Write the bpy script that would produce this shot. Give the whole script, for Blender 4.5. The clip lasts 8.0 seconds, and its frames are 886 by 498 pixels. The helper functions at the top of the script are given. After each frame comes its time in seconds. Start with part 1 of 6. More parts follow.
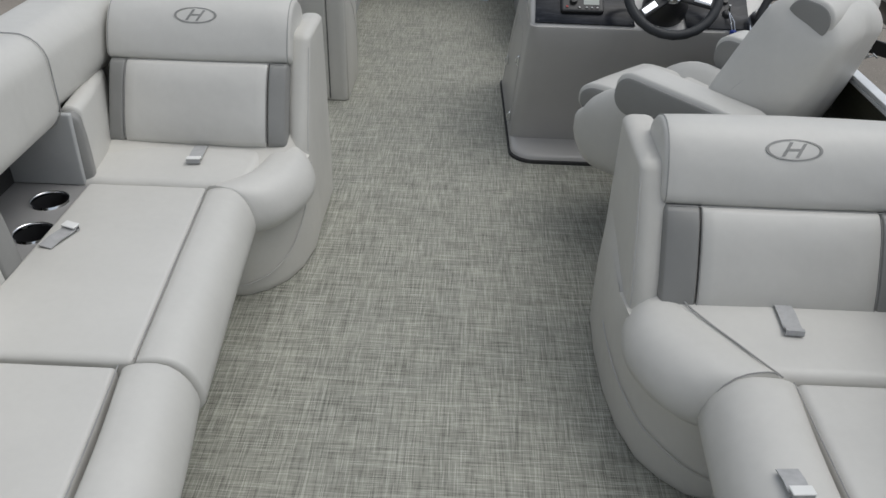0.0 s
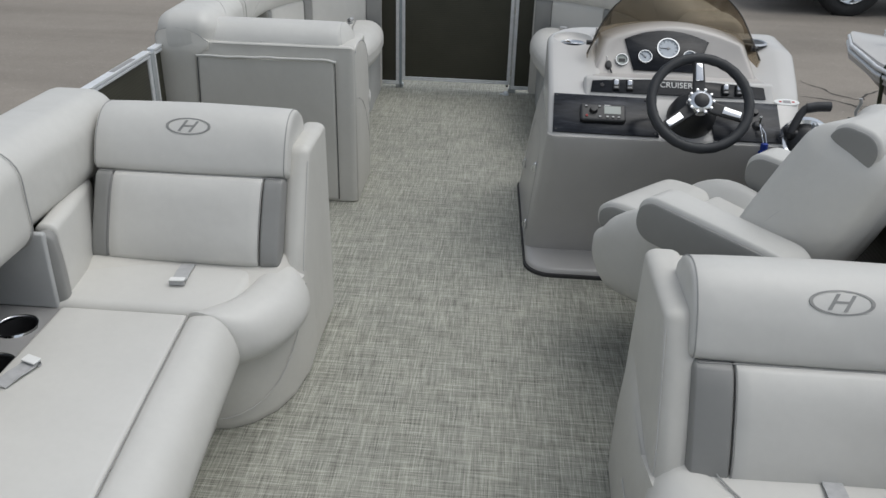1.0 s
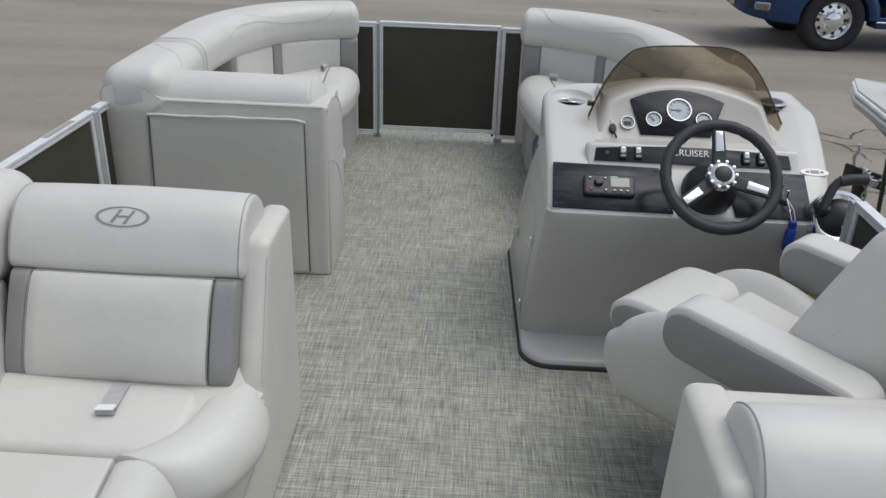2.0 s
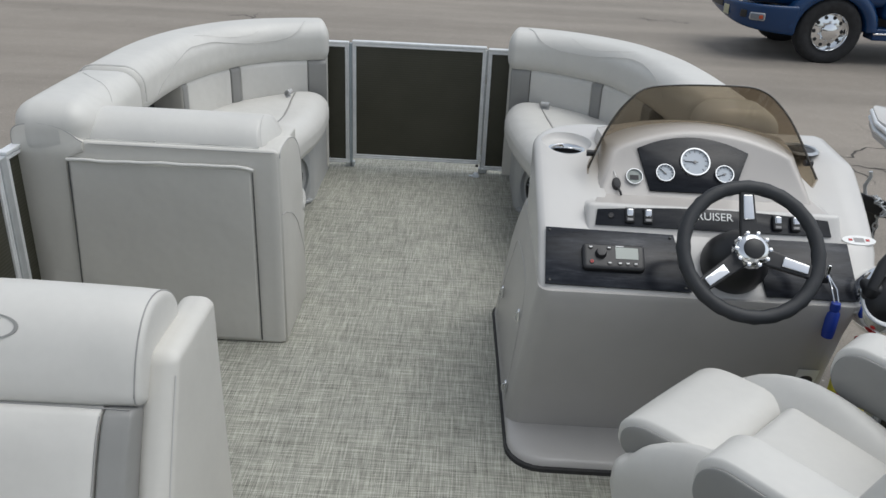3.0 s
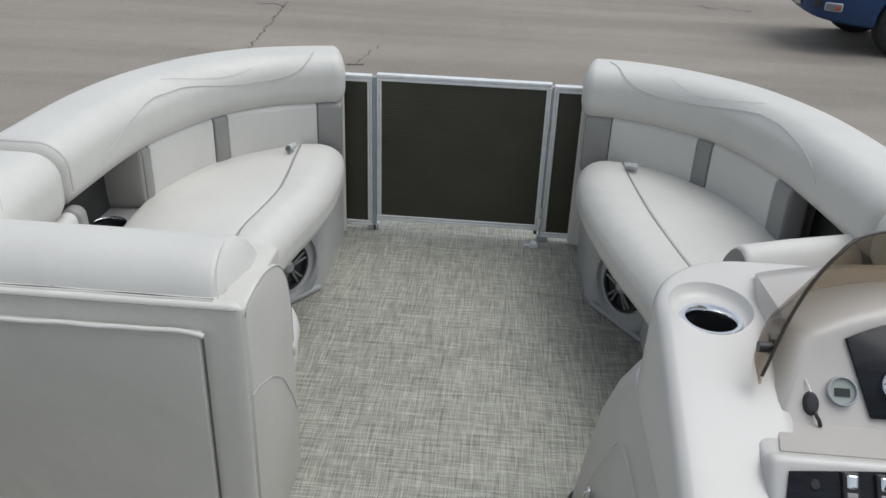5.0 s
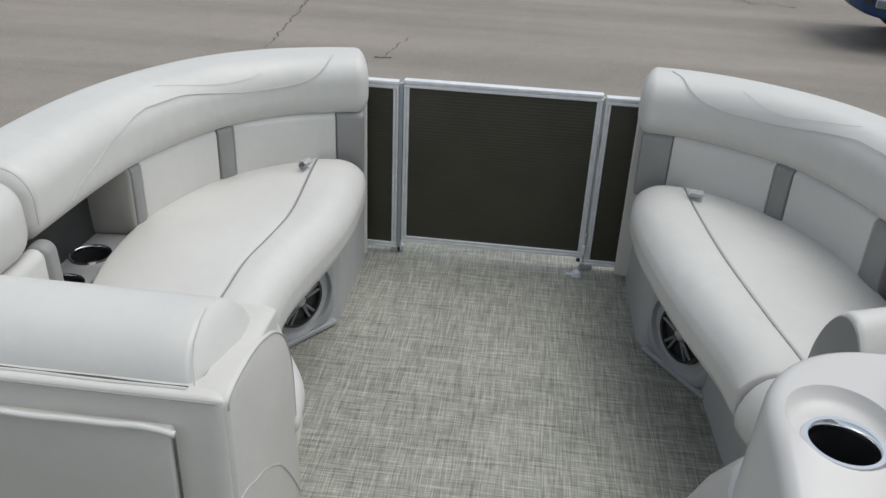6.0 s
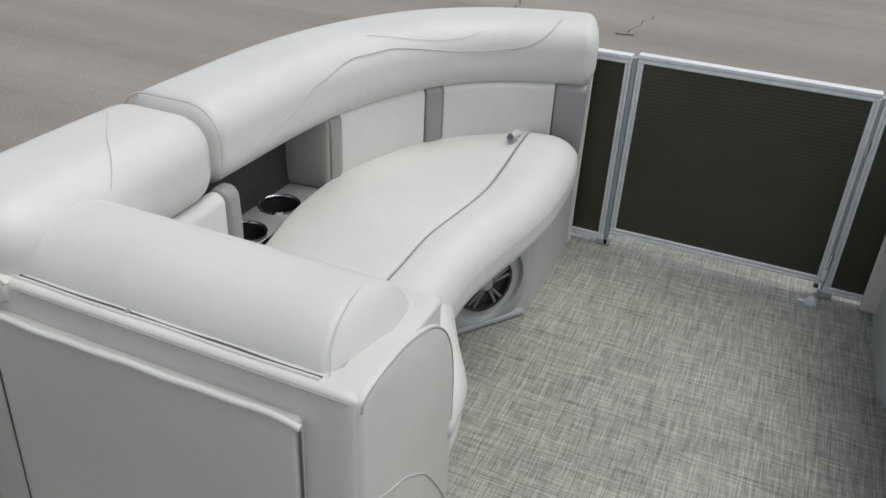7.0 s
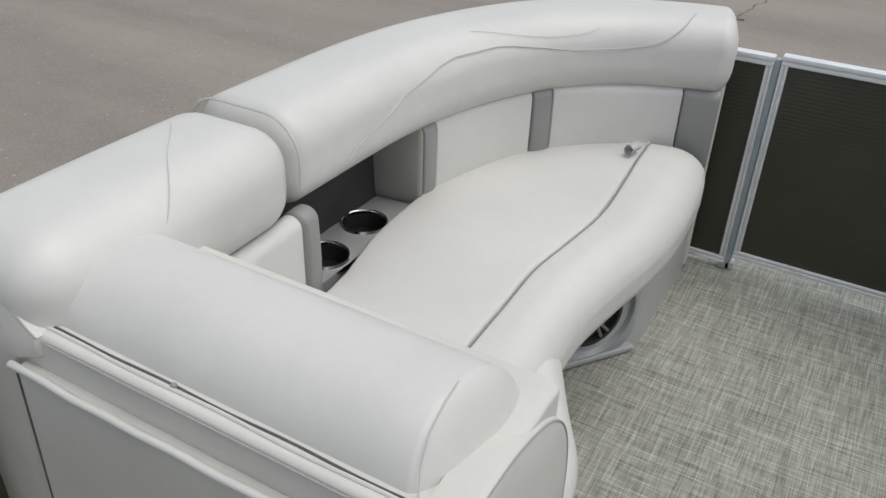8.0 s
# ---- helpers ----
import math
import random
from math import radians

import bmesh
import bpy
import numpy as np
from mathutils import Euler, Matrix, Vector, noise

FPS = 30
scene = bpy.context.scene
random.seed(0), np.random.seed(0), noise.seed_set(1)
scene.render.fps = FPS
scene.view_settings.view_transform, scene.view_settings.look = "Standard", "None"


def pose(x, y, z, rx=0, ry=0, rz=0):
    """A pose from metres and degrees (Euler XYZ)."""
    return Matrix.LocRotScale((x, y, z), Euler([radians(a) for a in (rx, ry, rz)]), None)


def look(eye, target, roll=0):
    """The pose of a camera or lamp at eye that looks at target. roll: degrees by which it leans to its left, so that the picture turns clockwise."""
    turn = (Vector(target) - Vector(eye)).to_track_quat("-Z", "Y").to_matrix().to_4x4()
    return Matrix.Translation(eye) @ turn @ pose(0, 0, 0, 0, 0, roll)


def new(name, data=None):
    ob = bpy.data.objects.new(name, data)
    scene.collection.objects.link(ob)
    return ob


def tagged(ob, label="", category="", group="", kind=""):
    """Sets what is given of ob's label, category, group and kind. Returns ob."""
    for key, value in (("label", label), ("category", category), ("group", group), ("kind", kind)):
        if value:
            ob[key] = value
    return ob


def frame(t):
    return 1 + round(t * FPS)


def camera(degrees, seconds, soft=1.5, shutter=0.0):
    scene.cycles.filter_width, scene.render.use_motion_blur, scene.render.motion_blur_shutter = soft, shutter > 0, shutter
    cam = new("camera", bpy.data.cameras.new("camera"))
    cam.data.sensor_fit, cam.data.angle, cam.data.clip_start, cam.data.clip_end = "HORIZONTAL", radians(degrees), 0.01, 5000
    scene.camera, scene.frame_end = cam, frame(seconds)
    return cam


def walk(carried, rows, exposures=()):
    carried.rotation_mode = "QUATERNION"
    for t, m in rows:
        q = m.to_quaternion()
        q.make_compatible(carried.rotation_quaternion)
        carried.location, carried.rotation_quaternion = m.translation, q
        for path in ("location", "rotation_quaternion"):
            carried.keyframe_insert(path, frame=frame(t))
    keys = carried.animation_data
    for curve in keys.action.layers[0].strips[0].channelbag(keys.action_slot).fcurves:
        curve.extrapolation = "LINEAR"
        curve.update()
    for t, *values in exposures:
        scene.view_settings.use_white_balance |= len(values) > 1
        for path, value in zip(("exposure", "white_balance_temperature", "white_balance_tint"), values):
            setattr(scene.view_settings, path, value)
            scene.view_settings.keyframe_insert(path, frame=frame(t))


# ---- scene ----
cam = camera(57.0, 8.0)
PATH = [
    (0, (0.2457, 0.0369, 1.5427), (0.1994, 1.7185, 0.4751), 1.5),
    (0.5, (0.2654, 0.1647, 1.5666), (0.1975, 1.8898, 0.5737), 1.2),
    (1, (0.2858, 0.3155, 1.5775), (0.1744, 2.0806, 0.6633), 1.7),
    (1.5, (0.2435, 0.5180, 1.5746), (0.1388, 2.3021, 0.6961), 2.3),
    (1.7, (0.2201, 0.6082, 1.5795), (0.1491, 2.4019, 0.7161), 2.3),
    (2.8, (0.2731, 1.1898, 1.5935), (0.2198, 2.9918, 0.7449), 2.1),
    (3, (0.2546, 1.2831, 1.5865), (0.2212, 3.0854, 0.7400), 2.7),
    (3.5, (0.2092, 1.5503, 1.5855), (0.1620, 3.3524, 0.7390), 2.8),
    (4, (0.1807, 1.8267, 1.5875), (0.1224, 3.6296, 0.7410), 2.0),
    (4.5, (0.1786, 2.1265, 1.5855), (0.0956, 3.9230, 0.7280), 2.1),
    (4.7, (0.1767, 2.2410, 1.6014), (0.0711, 4.0182, 0.7081), 2.1),
    (5.8, (0.0887, 2.7346, 1.5507), (-0.0477, 4.5083, 0.6543), 2.6),
    (6, (0.0935, 2.8034, 1.5467), (-0.0815, 4.5625, 0.6294), 2.7),
    (6.5, (0.0949, 2.9578, 1.5058), (-0.3361, 4.6588, 0.5637), 3.3),
    (7, (0.0774, 3.0511, 1.4550), (-0.5810, 4.6477, 0.4631), 3.1),
    (7.5, (0.0096, 3.1735, 1.4321), (-0.7985, 4.6679, 0.3924), 3.0),
    (8, (-0.0932, 3.3013, 1.4162), (-0.9160, 4.7845, 0.3715), 2.2),
]
walk(cam, [(t, look(eye, target, roll)) for t, eye, target, roll in PATH], [(0, 0.03, 6350, 8), (1.5, 0.20, 6300, 7.5), (4.5, 0.36, 6300, 7.5), (6.5, 0.36, 6300, 8), (8, 0.33, 6400, 8.5)])


# ---- light ----
world = bpy.data.worlds.new("world")
scene.world = world
world.use_nodes = True
wn, wl = world.node_tree.nodes, world.node_tree.links
sky = wn.new("ShaderNodeTexSky")
sky.sky_type, sky.sun_disc = "NISHITA", False
sky.sun_elevation, sky.sun_rotation = radians(68), radians(80)
sky.air_density, sky.dust_density, sky.ozone_density = 1.0, 3.0, 1.0
hazy = wn.new("ShaderNodeHueSaturation")
hazy.inputs["Saturation"].default_value = 0.4
wl.new(sky.outputs[0], hazy.inputs["Color"])
wl.new(hazy.outputs[0], wn["Background"].inputs["Color"])
wn["Background"].inputs["Strength"].default_value = 0.12
sun = new("sun", bpy.data.lights.new("sun", "SUN"))
sun.data.energy, sun.data.angle, sun.data.color = 0.9, radians(60), (1.0, 0.985, 0.96)
sun.matrix_basis = look((3.6, 0.6, 10.0), (0, 0, 0))


# ---- materials ----
def shader(name, rough=0.5, metal=0.0):
    m = bpy.data.materials.new(name)
    m.use_nodes = True
    b = m.node_tree.nodes["Principled BSDF"]
    b.inputs["Roughness"].default_value, b.inputs["Metallic"].default_value = rough, metal
    return m, m.node_tree.nodes, m.node_tree.links, b


def rgb(c):
    return (c[0], c[1], c[2], 1.0)


def mapped(n, l, scale, turn=0.0):
    tc, mp = n.new("ShaderNodeTexCoord"), n.new("ShaderNodeMapping")
    mp.inputs["Scale"].default_value = scale
    mp.inputs["Rotation"].default_value = (0, 0, turn)
    l.new(tc.outputs["Object"], mp.inputs["Vector"])
    return mp.outputs[0]


def noise_tex(n, l, vec, scale, detail=4.0, rough=0.55):
    t = n.new("ShaderNodeTexNoise")
    t.inputs["Scale"].default_value, t.inputs["Detail"].default_value = scale, detail
    t.inputs["Roughness"].default_value = rough
    l.new(vec, t.inputs["Vector"])
    return t.outputs["Fac"]


def ramp(n, l, fac, stops):
    r = n.new("ShaderNodeValToRGB")
    while len(r.color_ramp.elements) < len(stops):
        r.color_ramp.elements.new(0.5)
    for e, (at, c) in zip(r.color_ramp.elements, stops):
        e.position, e.color = at, rgb(c)
    l.new(fac, r.inputs[0])
    return r.outputs[0]


def mix(n, l, fac, a, b, kind="MIX"):
    m = n.new("ShaderNodeMix")
    m.data_type, m.blend_type = "RGBA", kind
    for k, v in ((0, fac), (6, a), (7, b)):
        if isinstance(v, (int, float)):
            m.inputs[k].default_value = v
        elif isinstance(v, tuple):
            m.inputs[k].default_value = rgb(v)
        else:
            l.new(v, m.inputs[k])
    return m.outputs[2]


def bump(n, l, b, height, strength, dist=0.001):
    k = n.new("ShaderNodeBump")
    k.inputs["Strength"].default_value, k.inputs["Distance"].default_value = strength, dist
    l.new(height, k.inputs["Height"])
    l.new(k.outputs[0], b.inputs["Normal"])
    return k


def plain(name, color, rough=0.5, metal=0.0, vary=0.06, scale=8.0, grain=0.0, grain_scale=400.0):
    m, n, l, b = shader(name, rough, metal)
    v = mapped(n, l, (1, 1, 1))
    f = noise_tex(n, l, v, scale, 5)
    lo, hi = tuple(c * (1 - vary) for c in color), tuple(min(1, c * (1 + vary)) for c in color)
    l.new(ramp(n, l, f, [(0.3, lo), (0.7, hi)]), b.inputs["Base Color"])
    if grain:
        bump(n, l, b, noise_tex(n, l, v, grain_scale, 3), grain)
    return m


def vinyl(name, color, rough=0.42):
    m, n, l, b = shader(name, rough)
    v = mapped(n, l, (1, 1, 1))
    big = noise_tex(n, l, v, 3.5, 4)
    fine = noise_tex(n, l, v, 60, 3)
    c = ramp(n, l, big, [(0.3, tuple(k * 0.95 for k in color)), (0.7, tuple(min(1, k * 1.03) for k in color))])
    l.new(mix(n, l, 0.08, c, ramp(n, l, fine, [(0.35, tuple(k * 0.8 for k in color)), (0.65, color)])), b.inputs["Base Color"])
    vo = n.new("ShaderNodeTexVoronoi")
    vo.feature, vo.inputs["Scale"].default_value = "DISTANCE_TO_EDGE", 420
    l.new(v, vo.inputs["Vector"])
    k1 = bump(n, l, b, vo.outputs["Distance"], 0.25, 0.0006)
    k2 = n.new("ShaderNodeBump")
    k2.inputs["Strength"].default_value, k2.inputs["Distance"].default_value = 0.45, 0.014
    l.new(noise_tex(n, l, v, 7, 2), k2.inputs["Height"])
    l.new(k2.outputs[0], k1.inputs["Normal"])
    return m


IVORY = vinyl("ivory_vinyl", (0.610, 0.598, 0.562))
GREY = vinyl("grey_vinyl", (0.262, 0.260, 0.248))
BASE_GREY = vinyl("grey_base_vinyl", (0.44, 0.445, 0.44), 0.46)
SHELL = vinyl("base_vinyl", (0.602, 0.585, 0.540), 0.46)
# Warm grey vinyl with the shade beside the bow cups mixed into it.
SHADED_LINING = vinyl("shaded_warm_grey_lining", (0.30, 0.292, 0.265), 0.5)
PIPING = plain("piping", (0.33, 0.325, 0.315), 0.5)
STITCH = plain("stitching", (0.52, 0.51, 0.49), 0.6)
GELCOAT = plain("gelcoat", (0.565, 0.55, 0.525), 0.25, vary=0.03, scale=3)
# Dash gelcoat with shade mixed in, as the pod's face sees less sky.
SHADED_COAT = plain("shaded_gelcoat", (0.50, 0.472, 0.442), 0.25, vary=0.03, scale=3)
# Same moulding as the dash, its colour darkened where the body turns from the sky.
SHADED_CONSOLE = plain("shaded_console_shell", (0.455, 0.440, 0.420), 0.28, vary=0.05, scale=4, grain=0.15, grain_scale=500)
ALU = plain("aluminium", (0.80, 0.81, 0.82), 0.34, 0.3, vary=0.08, scale=20)
ALU_DULL = plain("dull_aluminium", (0.52, 0.54, 0.55), 0.42, 0.45, vary=0.1, scale=20)
STEEL = plain("steel_rim", (0.55, 0.56, 0.57), 0.28, 0.9, vary=0.06, scale=30)
BEZEL = plain("bezel_chrome", (0.52, 0.53, 0.54), 0.13, 1.0, vary=0.05)
CHROME = plain("chrome", (0.85, 0.86, 0.87), 0.06, 1.0, vary=0.02)
BLACK = plain("black_plastic", (0.018, 0.018, 0.019), 0.4, vary=0.2)
RUBBER = plain("rubber", (0.03, 0.03, 0.03), 0.75, vary=0.25, scale=25, grain=0.2)
GRIP = plain("wheel_grip", (0.022, 0.024, 0.027), 0.55, vary=0.15, scale=30, grain=0.3, grain_scale=700)
PLASTIC = plain("grey_plastic", (0.30, 0.295, 0.29), 0.5, vary=0.05)
WHITE = plain("white_face", (0.80, 0.80, 0.78), 0.4, vary=0.02)
BLUE = plain("blue_foam", (0.01, 0.04, 0.30), 0.5, vary=0.1)
RED = plain("red_paint", (0.45, 0.02, 0.02), 0.4)
YELLOW = plain("yellow_label", (0.70, 0.62, 0.05), 0.5)
LCD = plain("lcd", (0.33, 0.36, 0.33), 0.25, vary=0.02)
SPOKE = plain("speaker_grille", (0.20, 0.205, 0.21), 0.35, 0.3, vary=0.2)
POD_GREY = plain("speaker_pod_grey", (0.36, 0.37, 0.375), 0.4, vary=0.05)
SILVER = plain("silver_plastic", (0.45, 0.46, 0.47), 0.3, 0.5, vary=0.05)
STRAP = plain("strap_grey", (0.42, 0.42, 0.42), 0.6, vary=0.1, scale=60)


def dark_panel():
    m, n, l, b = shader("brown_panel", 0.35)
    v = mapped(n, l, (1, 1, 1))
    l.new(ramp(n, l, noise_tex(n, l, v, 5, 5), [(0.3, (0.036, 0.035, 0.022)), (0.7, (0.047, 0.045, 0.030))]), b.inputs["Base Color"])
    w = n.new("ShaderNodeTexWave")
    w.bands_direction, w.inputs["Scale"].default_value = "Z", 26
    l.new(v, w.inputs["Vector"])
    bump(n, l, b, w.outputs["Fac"], 0.25, 0.002)
    return m


PANEL = dark_panel()


def burl(name="smoked_wood_panel", k=1.0):
    m, n, l, b = shader(name, 0.22)
    b.inputs["Specular IOR Level"].default_value = 0.22
    v = mapped(n, l, (3, 16, 16))
    f = noise_tex(n, l, v, 1.6, 9, 0.68)
    l.new(ramp(n, l, f, [(0.36, (0.006, 0.007, 0.010)), (0.54, (0.030 * k, 0.033 * k, 0.041 * k)), (0.72, (0.13 * k ** 2, 0.135 * k ** 2, 0.15 * k ** 2))]), b.inputs["Base Color"])
    return m


BURL = burl("smoked_wood_panel", 0.8)
BURL_DARK = burl("dark_wood_panel", 0.5)
DIAL = plain("silver_dial", (0.47, 0.51, 0.55), 0.35, vary=0.03)
# Near-black colour for the shade that falls under the back rolls.
CUBBY_SHADE = plain("cubby_shade_black", (0.035, 0.034, 0.033), 0.8, vary=0.2)
POST_GREY = plain("grey_blue_post", (0.36, 0.41, 0.44), 0.45, 0.2, vary=0.08)


def threads(n, l, across, count, length):
    """Parallel threads, each with its own run of light and dark; across is 0 for threads along y, 1 for threads along x."""
    tc, sp = n.new("ShaderNodeTexCoord"), n.new("ShaderNodeSeparateXYZ")
    l.new(tc.outputs["Object"], sp.inputs[0])
    a, c = n.new("ShaderNodeMath"), n.new("ShaderNodeMath")
    a.operation, a.inputs[1].default_value = "MULTIPLY", count
    l.new(sp.outputs[across], a.inputs[0])
    c.operation = "FLOOR"
    l.new(a.outputs[0], c.inputs[0])
    w = n.new("ShaderNodeTexWhiteNoise")
    w.noise_dimensions = "1D"
    l.new(c.outputs[0], w.inputs["W"])
    run, shift, side = n.new("ShaderNodeMath"), n.new("ShaderNodeMath"), n.new("ShaderNodeMath")
    shift.operation, shift.inputs[1].default_value = "MULTIPLY", 173.0
    l.new(w.outputs["Value"], shift.inputs[0])
    run.operation, run.inputs[1].default_value = "MULTIPLY_ADD", length
    l.new(sp.outputs[1 - across], run.inputs[0])
    l.new(shift.outputs[0], run.inputs[2])
    side.operation, side.inputs[1].default_value = "MULTIPLY", 31.7
    l.new(w.outputs["Value"], side.inputs[0])
    v = n.new("ShaderNodeCombineXYZ")
    l.new(run.outputs[0], v.inputs[0])
    l.new(side.outputs[0], v.inputs[1])
    return noise_tex(n, l, v.outputs[0], 1.0, 2, 0.5)


def woven():
    """Woven vinyl: short light and dark threads along and across the deck."""
    m, n, l, b = shader("woven_vinyl", 0.7)
    along, across = threads(n, l, 0, 440, 9), threads(n, l, 1, 440, 9)
    along2, across2 = threads(n, l, 0, 150, 6), threads(n, l, 1, 150, 6)
    patch = noise_tex(n, l, mapped(n, l, (1, 1, 1)), 7, 5, 0.65)
    dark, midc, light = (0.085, 0.086, 0.071), (0.300, 0.300, 0.255), (0.57, 0.565, 0.494)
    fine = [(0.37, dark), (0.46, (0.258, 0.258, 0.219)), (0.55, (0.342, 0.342, 0.291)), (0.65, light)]
    wide = [(0.37, (0.13, 0.13, 0.113)), (0.5, midc), (0.63, (0.47, 0.465, 0.41))]
    c = mix(n, l, 0.5, ramp(n, l, along, fine), ramp(n, l, across, fine))
    d = mix(n, l, 0.5, ramp(n, l, along2, wide), ramp(n, l, across2, wide))
    c = mix(n, l, 0.2, c, d)
    tint = ramp(n, l, patch, [(0.3, (0.93, 0.93, 0.94)), (0.7, (1.06, 1.055, 1.045))])
    l.new(mix(n, l, 1.0, c, tint, "MULTIPLY"), b.inputs["Base Color"])
    bump(n, l, b, mix(n, l, 0.5, along, across), 0.4, 0.0015)
    return m


WOVEN = woven()


def asphalt():
    m, n, l, b = shader("worn_asphalt", 0.85)
    v = mapped(n, l, (1, 1, 1))
    big = noise_tex(n, l, v, 0.35, 6, 0.6)
    mid = noise_tex(n, l, v, 2.2, 7, 0.68)
    fine = noise_tex(n, l, v, 90, 3, 0.7)
    tracks = noise_tex(n, l, mapped(n, l, (0.12, 1.1, 1), 0.35), 0.9, 4, 0.5)
    c = mix(n, l, 0.5, ramp(n, l, big, [(0.3, (0.20, 0.187, 0.168)), (0.7, (0.30, 0.28, 0.252))]), ramp(n, l, mid, [(0.3, (0.18, 0.168, 0.152)), (0.7, (0.31, 0.29, 0.262))]))
    c = mix(n, l, 0.42, c, ramp(n, l, tracks, [(0.38, (0.165, 0.153, 0.138)), (0.62, (0.345, 0.32, 0.29))]))
    c = mix(n, l, 0.35, c, ramp(n, l, fine, [(0.35, (0.09, 0.086, 0.082)), (0.7, (0.38, 0.365, 0.34))]))
    grit = n.new("ShaderNodeTexVoronoi")
    grit.inputs["Scale"].default_value = 9
    l.new(v, grit.inputs["Vector"])
    c = mix(n, l, ramp(n, l, grit.outputs["Distance"], [(0.05, (0.75, 0.75, 0.75)), (0.09, (0, 0, 0))]), c, (0.55, 0.54, 0.52))
    # hairline cracks in patches
    bent = n.new("ShaderNodeVectorMath")
    bent.operation = "MULTIPLY_ADD"
    bent.inputs[1].default_value = (0.6, 0.6, 0.6)
    wob = n.new("ShaderNodeTexNoise")
    wob.inputs["Scale"].default_value, wob.inputs["Detail"].default_value = 1.6, 6
    l.new(v, wob.inputs["Vector"])
    l.new(wob.outputs["Color"], bent.inputs[0])
    l.new(v, bent.inputs[2])
    net = n.new("ShaderNodeTexVoronoi")
    net.feature, net.inputs["Scale"].default_value = "DISTANCE_TO_EDGE", 0.33
    l.new(bent.outputs[0], net.inputs["Vector"])
    line = ramp(n, l, net.outputs["Distance"], [(0.0, (0.7, 0.7, 0.7)), (0.004, (0, 0, 0))])
    where = ramp(n, l, noise_tex(n, l, v, 0.22, 3), [(0.54, (0, 0, 0)), (0.66, (0.6, 0.6, 0.6))])
    c = mix(n, l, mix(n, l, 1.0, line, where, "MULTIPLY"), c, (0.06, 0.056, 0.05))
    c = mix(n, l, 1.0, c, (1.05, 0.99, 0.92), "MULTIPLY")
    l.new(c, b.inputs["Base Color"])
    bump(n, l, b, fine, 0.5, 0.006)
    return m


ASPHALT = asphalt()


def smoked_sheet():
    m, n, l, b = shader("smoked_acrylic")
    n.remove(b)
    t, g, x = n.new("ShaderNodeBsdfTransparent"), n.new("ShaderNodeBsdfGlossy"), n.new("ShaderNodeMixShader")
    lw, pw, ml = n.new("ShaderNodeLayerWeight"), n.new("ShaderNodeMath"), n.new("ShaderNodeMath")
    t.inputs[0].default_value = (0.60, 0.55, 0.475, 1)
    g.inputs["Roughness"].default_value = 0.04
    pw.operation, pw.inputs[1].default_value = "POWER", 4.0
    ml.operation, ml.inputs[1].default_value = "MULTIPLY_ADD", 0.5
    ml.inputs[2].default_value = 0.03
    for a, c in ((lw.outputs["Facing"], pw.inputs[0]), (pw.outputs[0], ml.inputs[0]), (ml.outputs[0], x.inputs[0]), (t.outputs[0], x.inputs[1]),
                 (g.outputs[0], x.inputs[2]), (x.outputs[0], n["Material Output"].inputs[0])):
        l.new(a, c)
    return m


SMOKED = smoked_sheet()


# ---- builders ----
def thing(name, label, category, group="", at=(0, 0, 0), kind=""):
    ob = new(name)
    ob.location = at
    return tagged(ob, label, category, group, kind)


def part(name, bm, mat, parent, label="", smooth=True):
    """One bmesh as one mesh object under a thing or a part (all thing empties carry the world's axes)."""
    me = bpy.data.meshes.new(name)
    bmesh.ops.recalc_face_normals(bm, faces=bm.faces[:])
    bm.to_mesh(me)
    bm.free()
    me.materials.append(mat)
    if smooth:
        me.polygons.foreach_set("use_smooth", [True] * len(me.polygons))
        me.set_sharp_from_angle(angle=radians(48))
    ob = new(name, me)
    if parent is not None:
        ob.parent = parent
        top = parent
        off = Vector(top.location)
        while top.parent is not None:
            top = top.parent
            off += top.location
        ob.location = -off
    if label:
        tagged(ob, label)
    return ob


def spaced(size, r, n):
    h = size / 2
    r = min(r, h * 0.999)
    arc = [h - r + r * math.tan(radians(a)) for a in (11.25, 22.5, 33.75, 45)]
    mid = [(-1 + 2 * i / n) * (h - r) for i in range(n + 1)]
    return [-a for a in reversed(arc)] + mid + arc


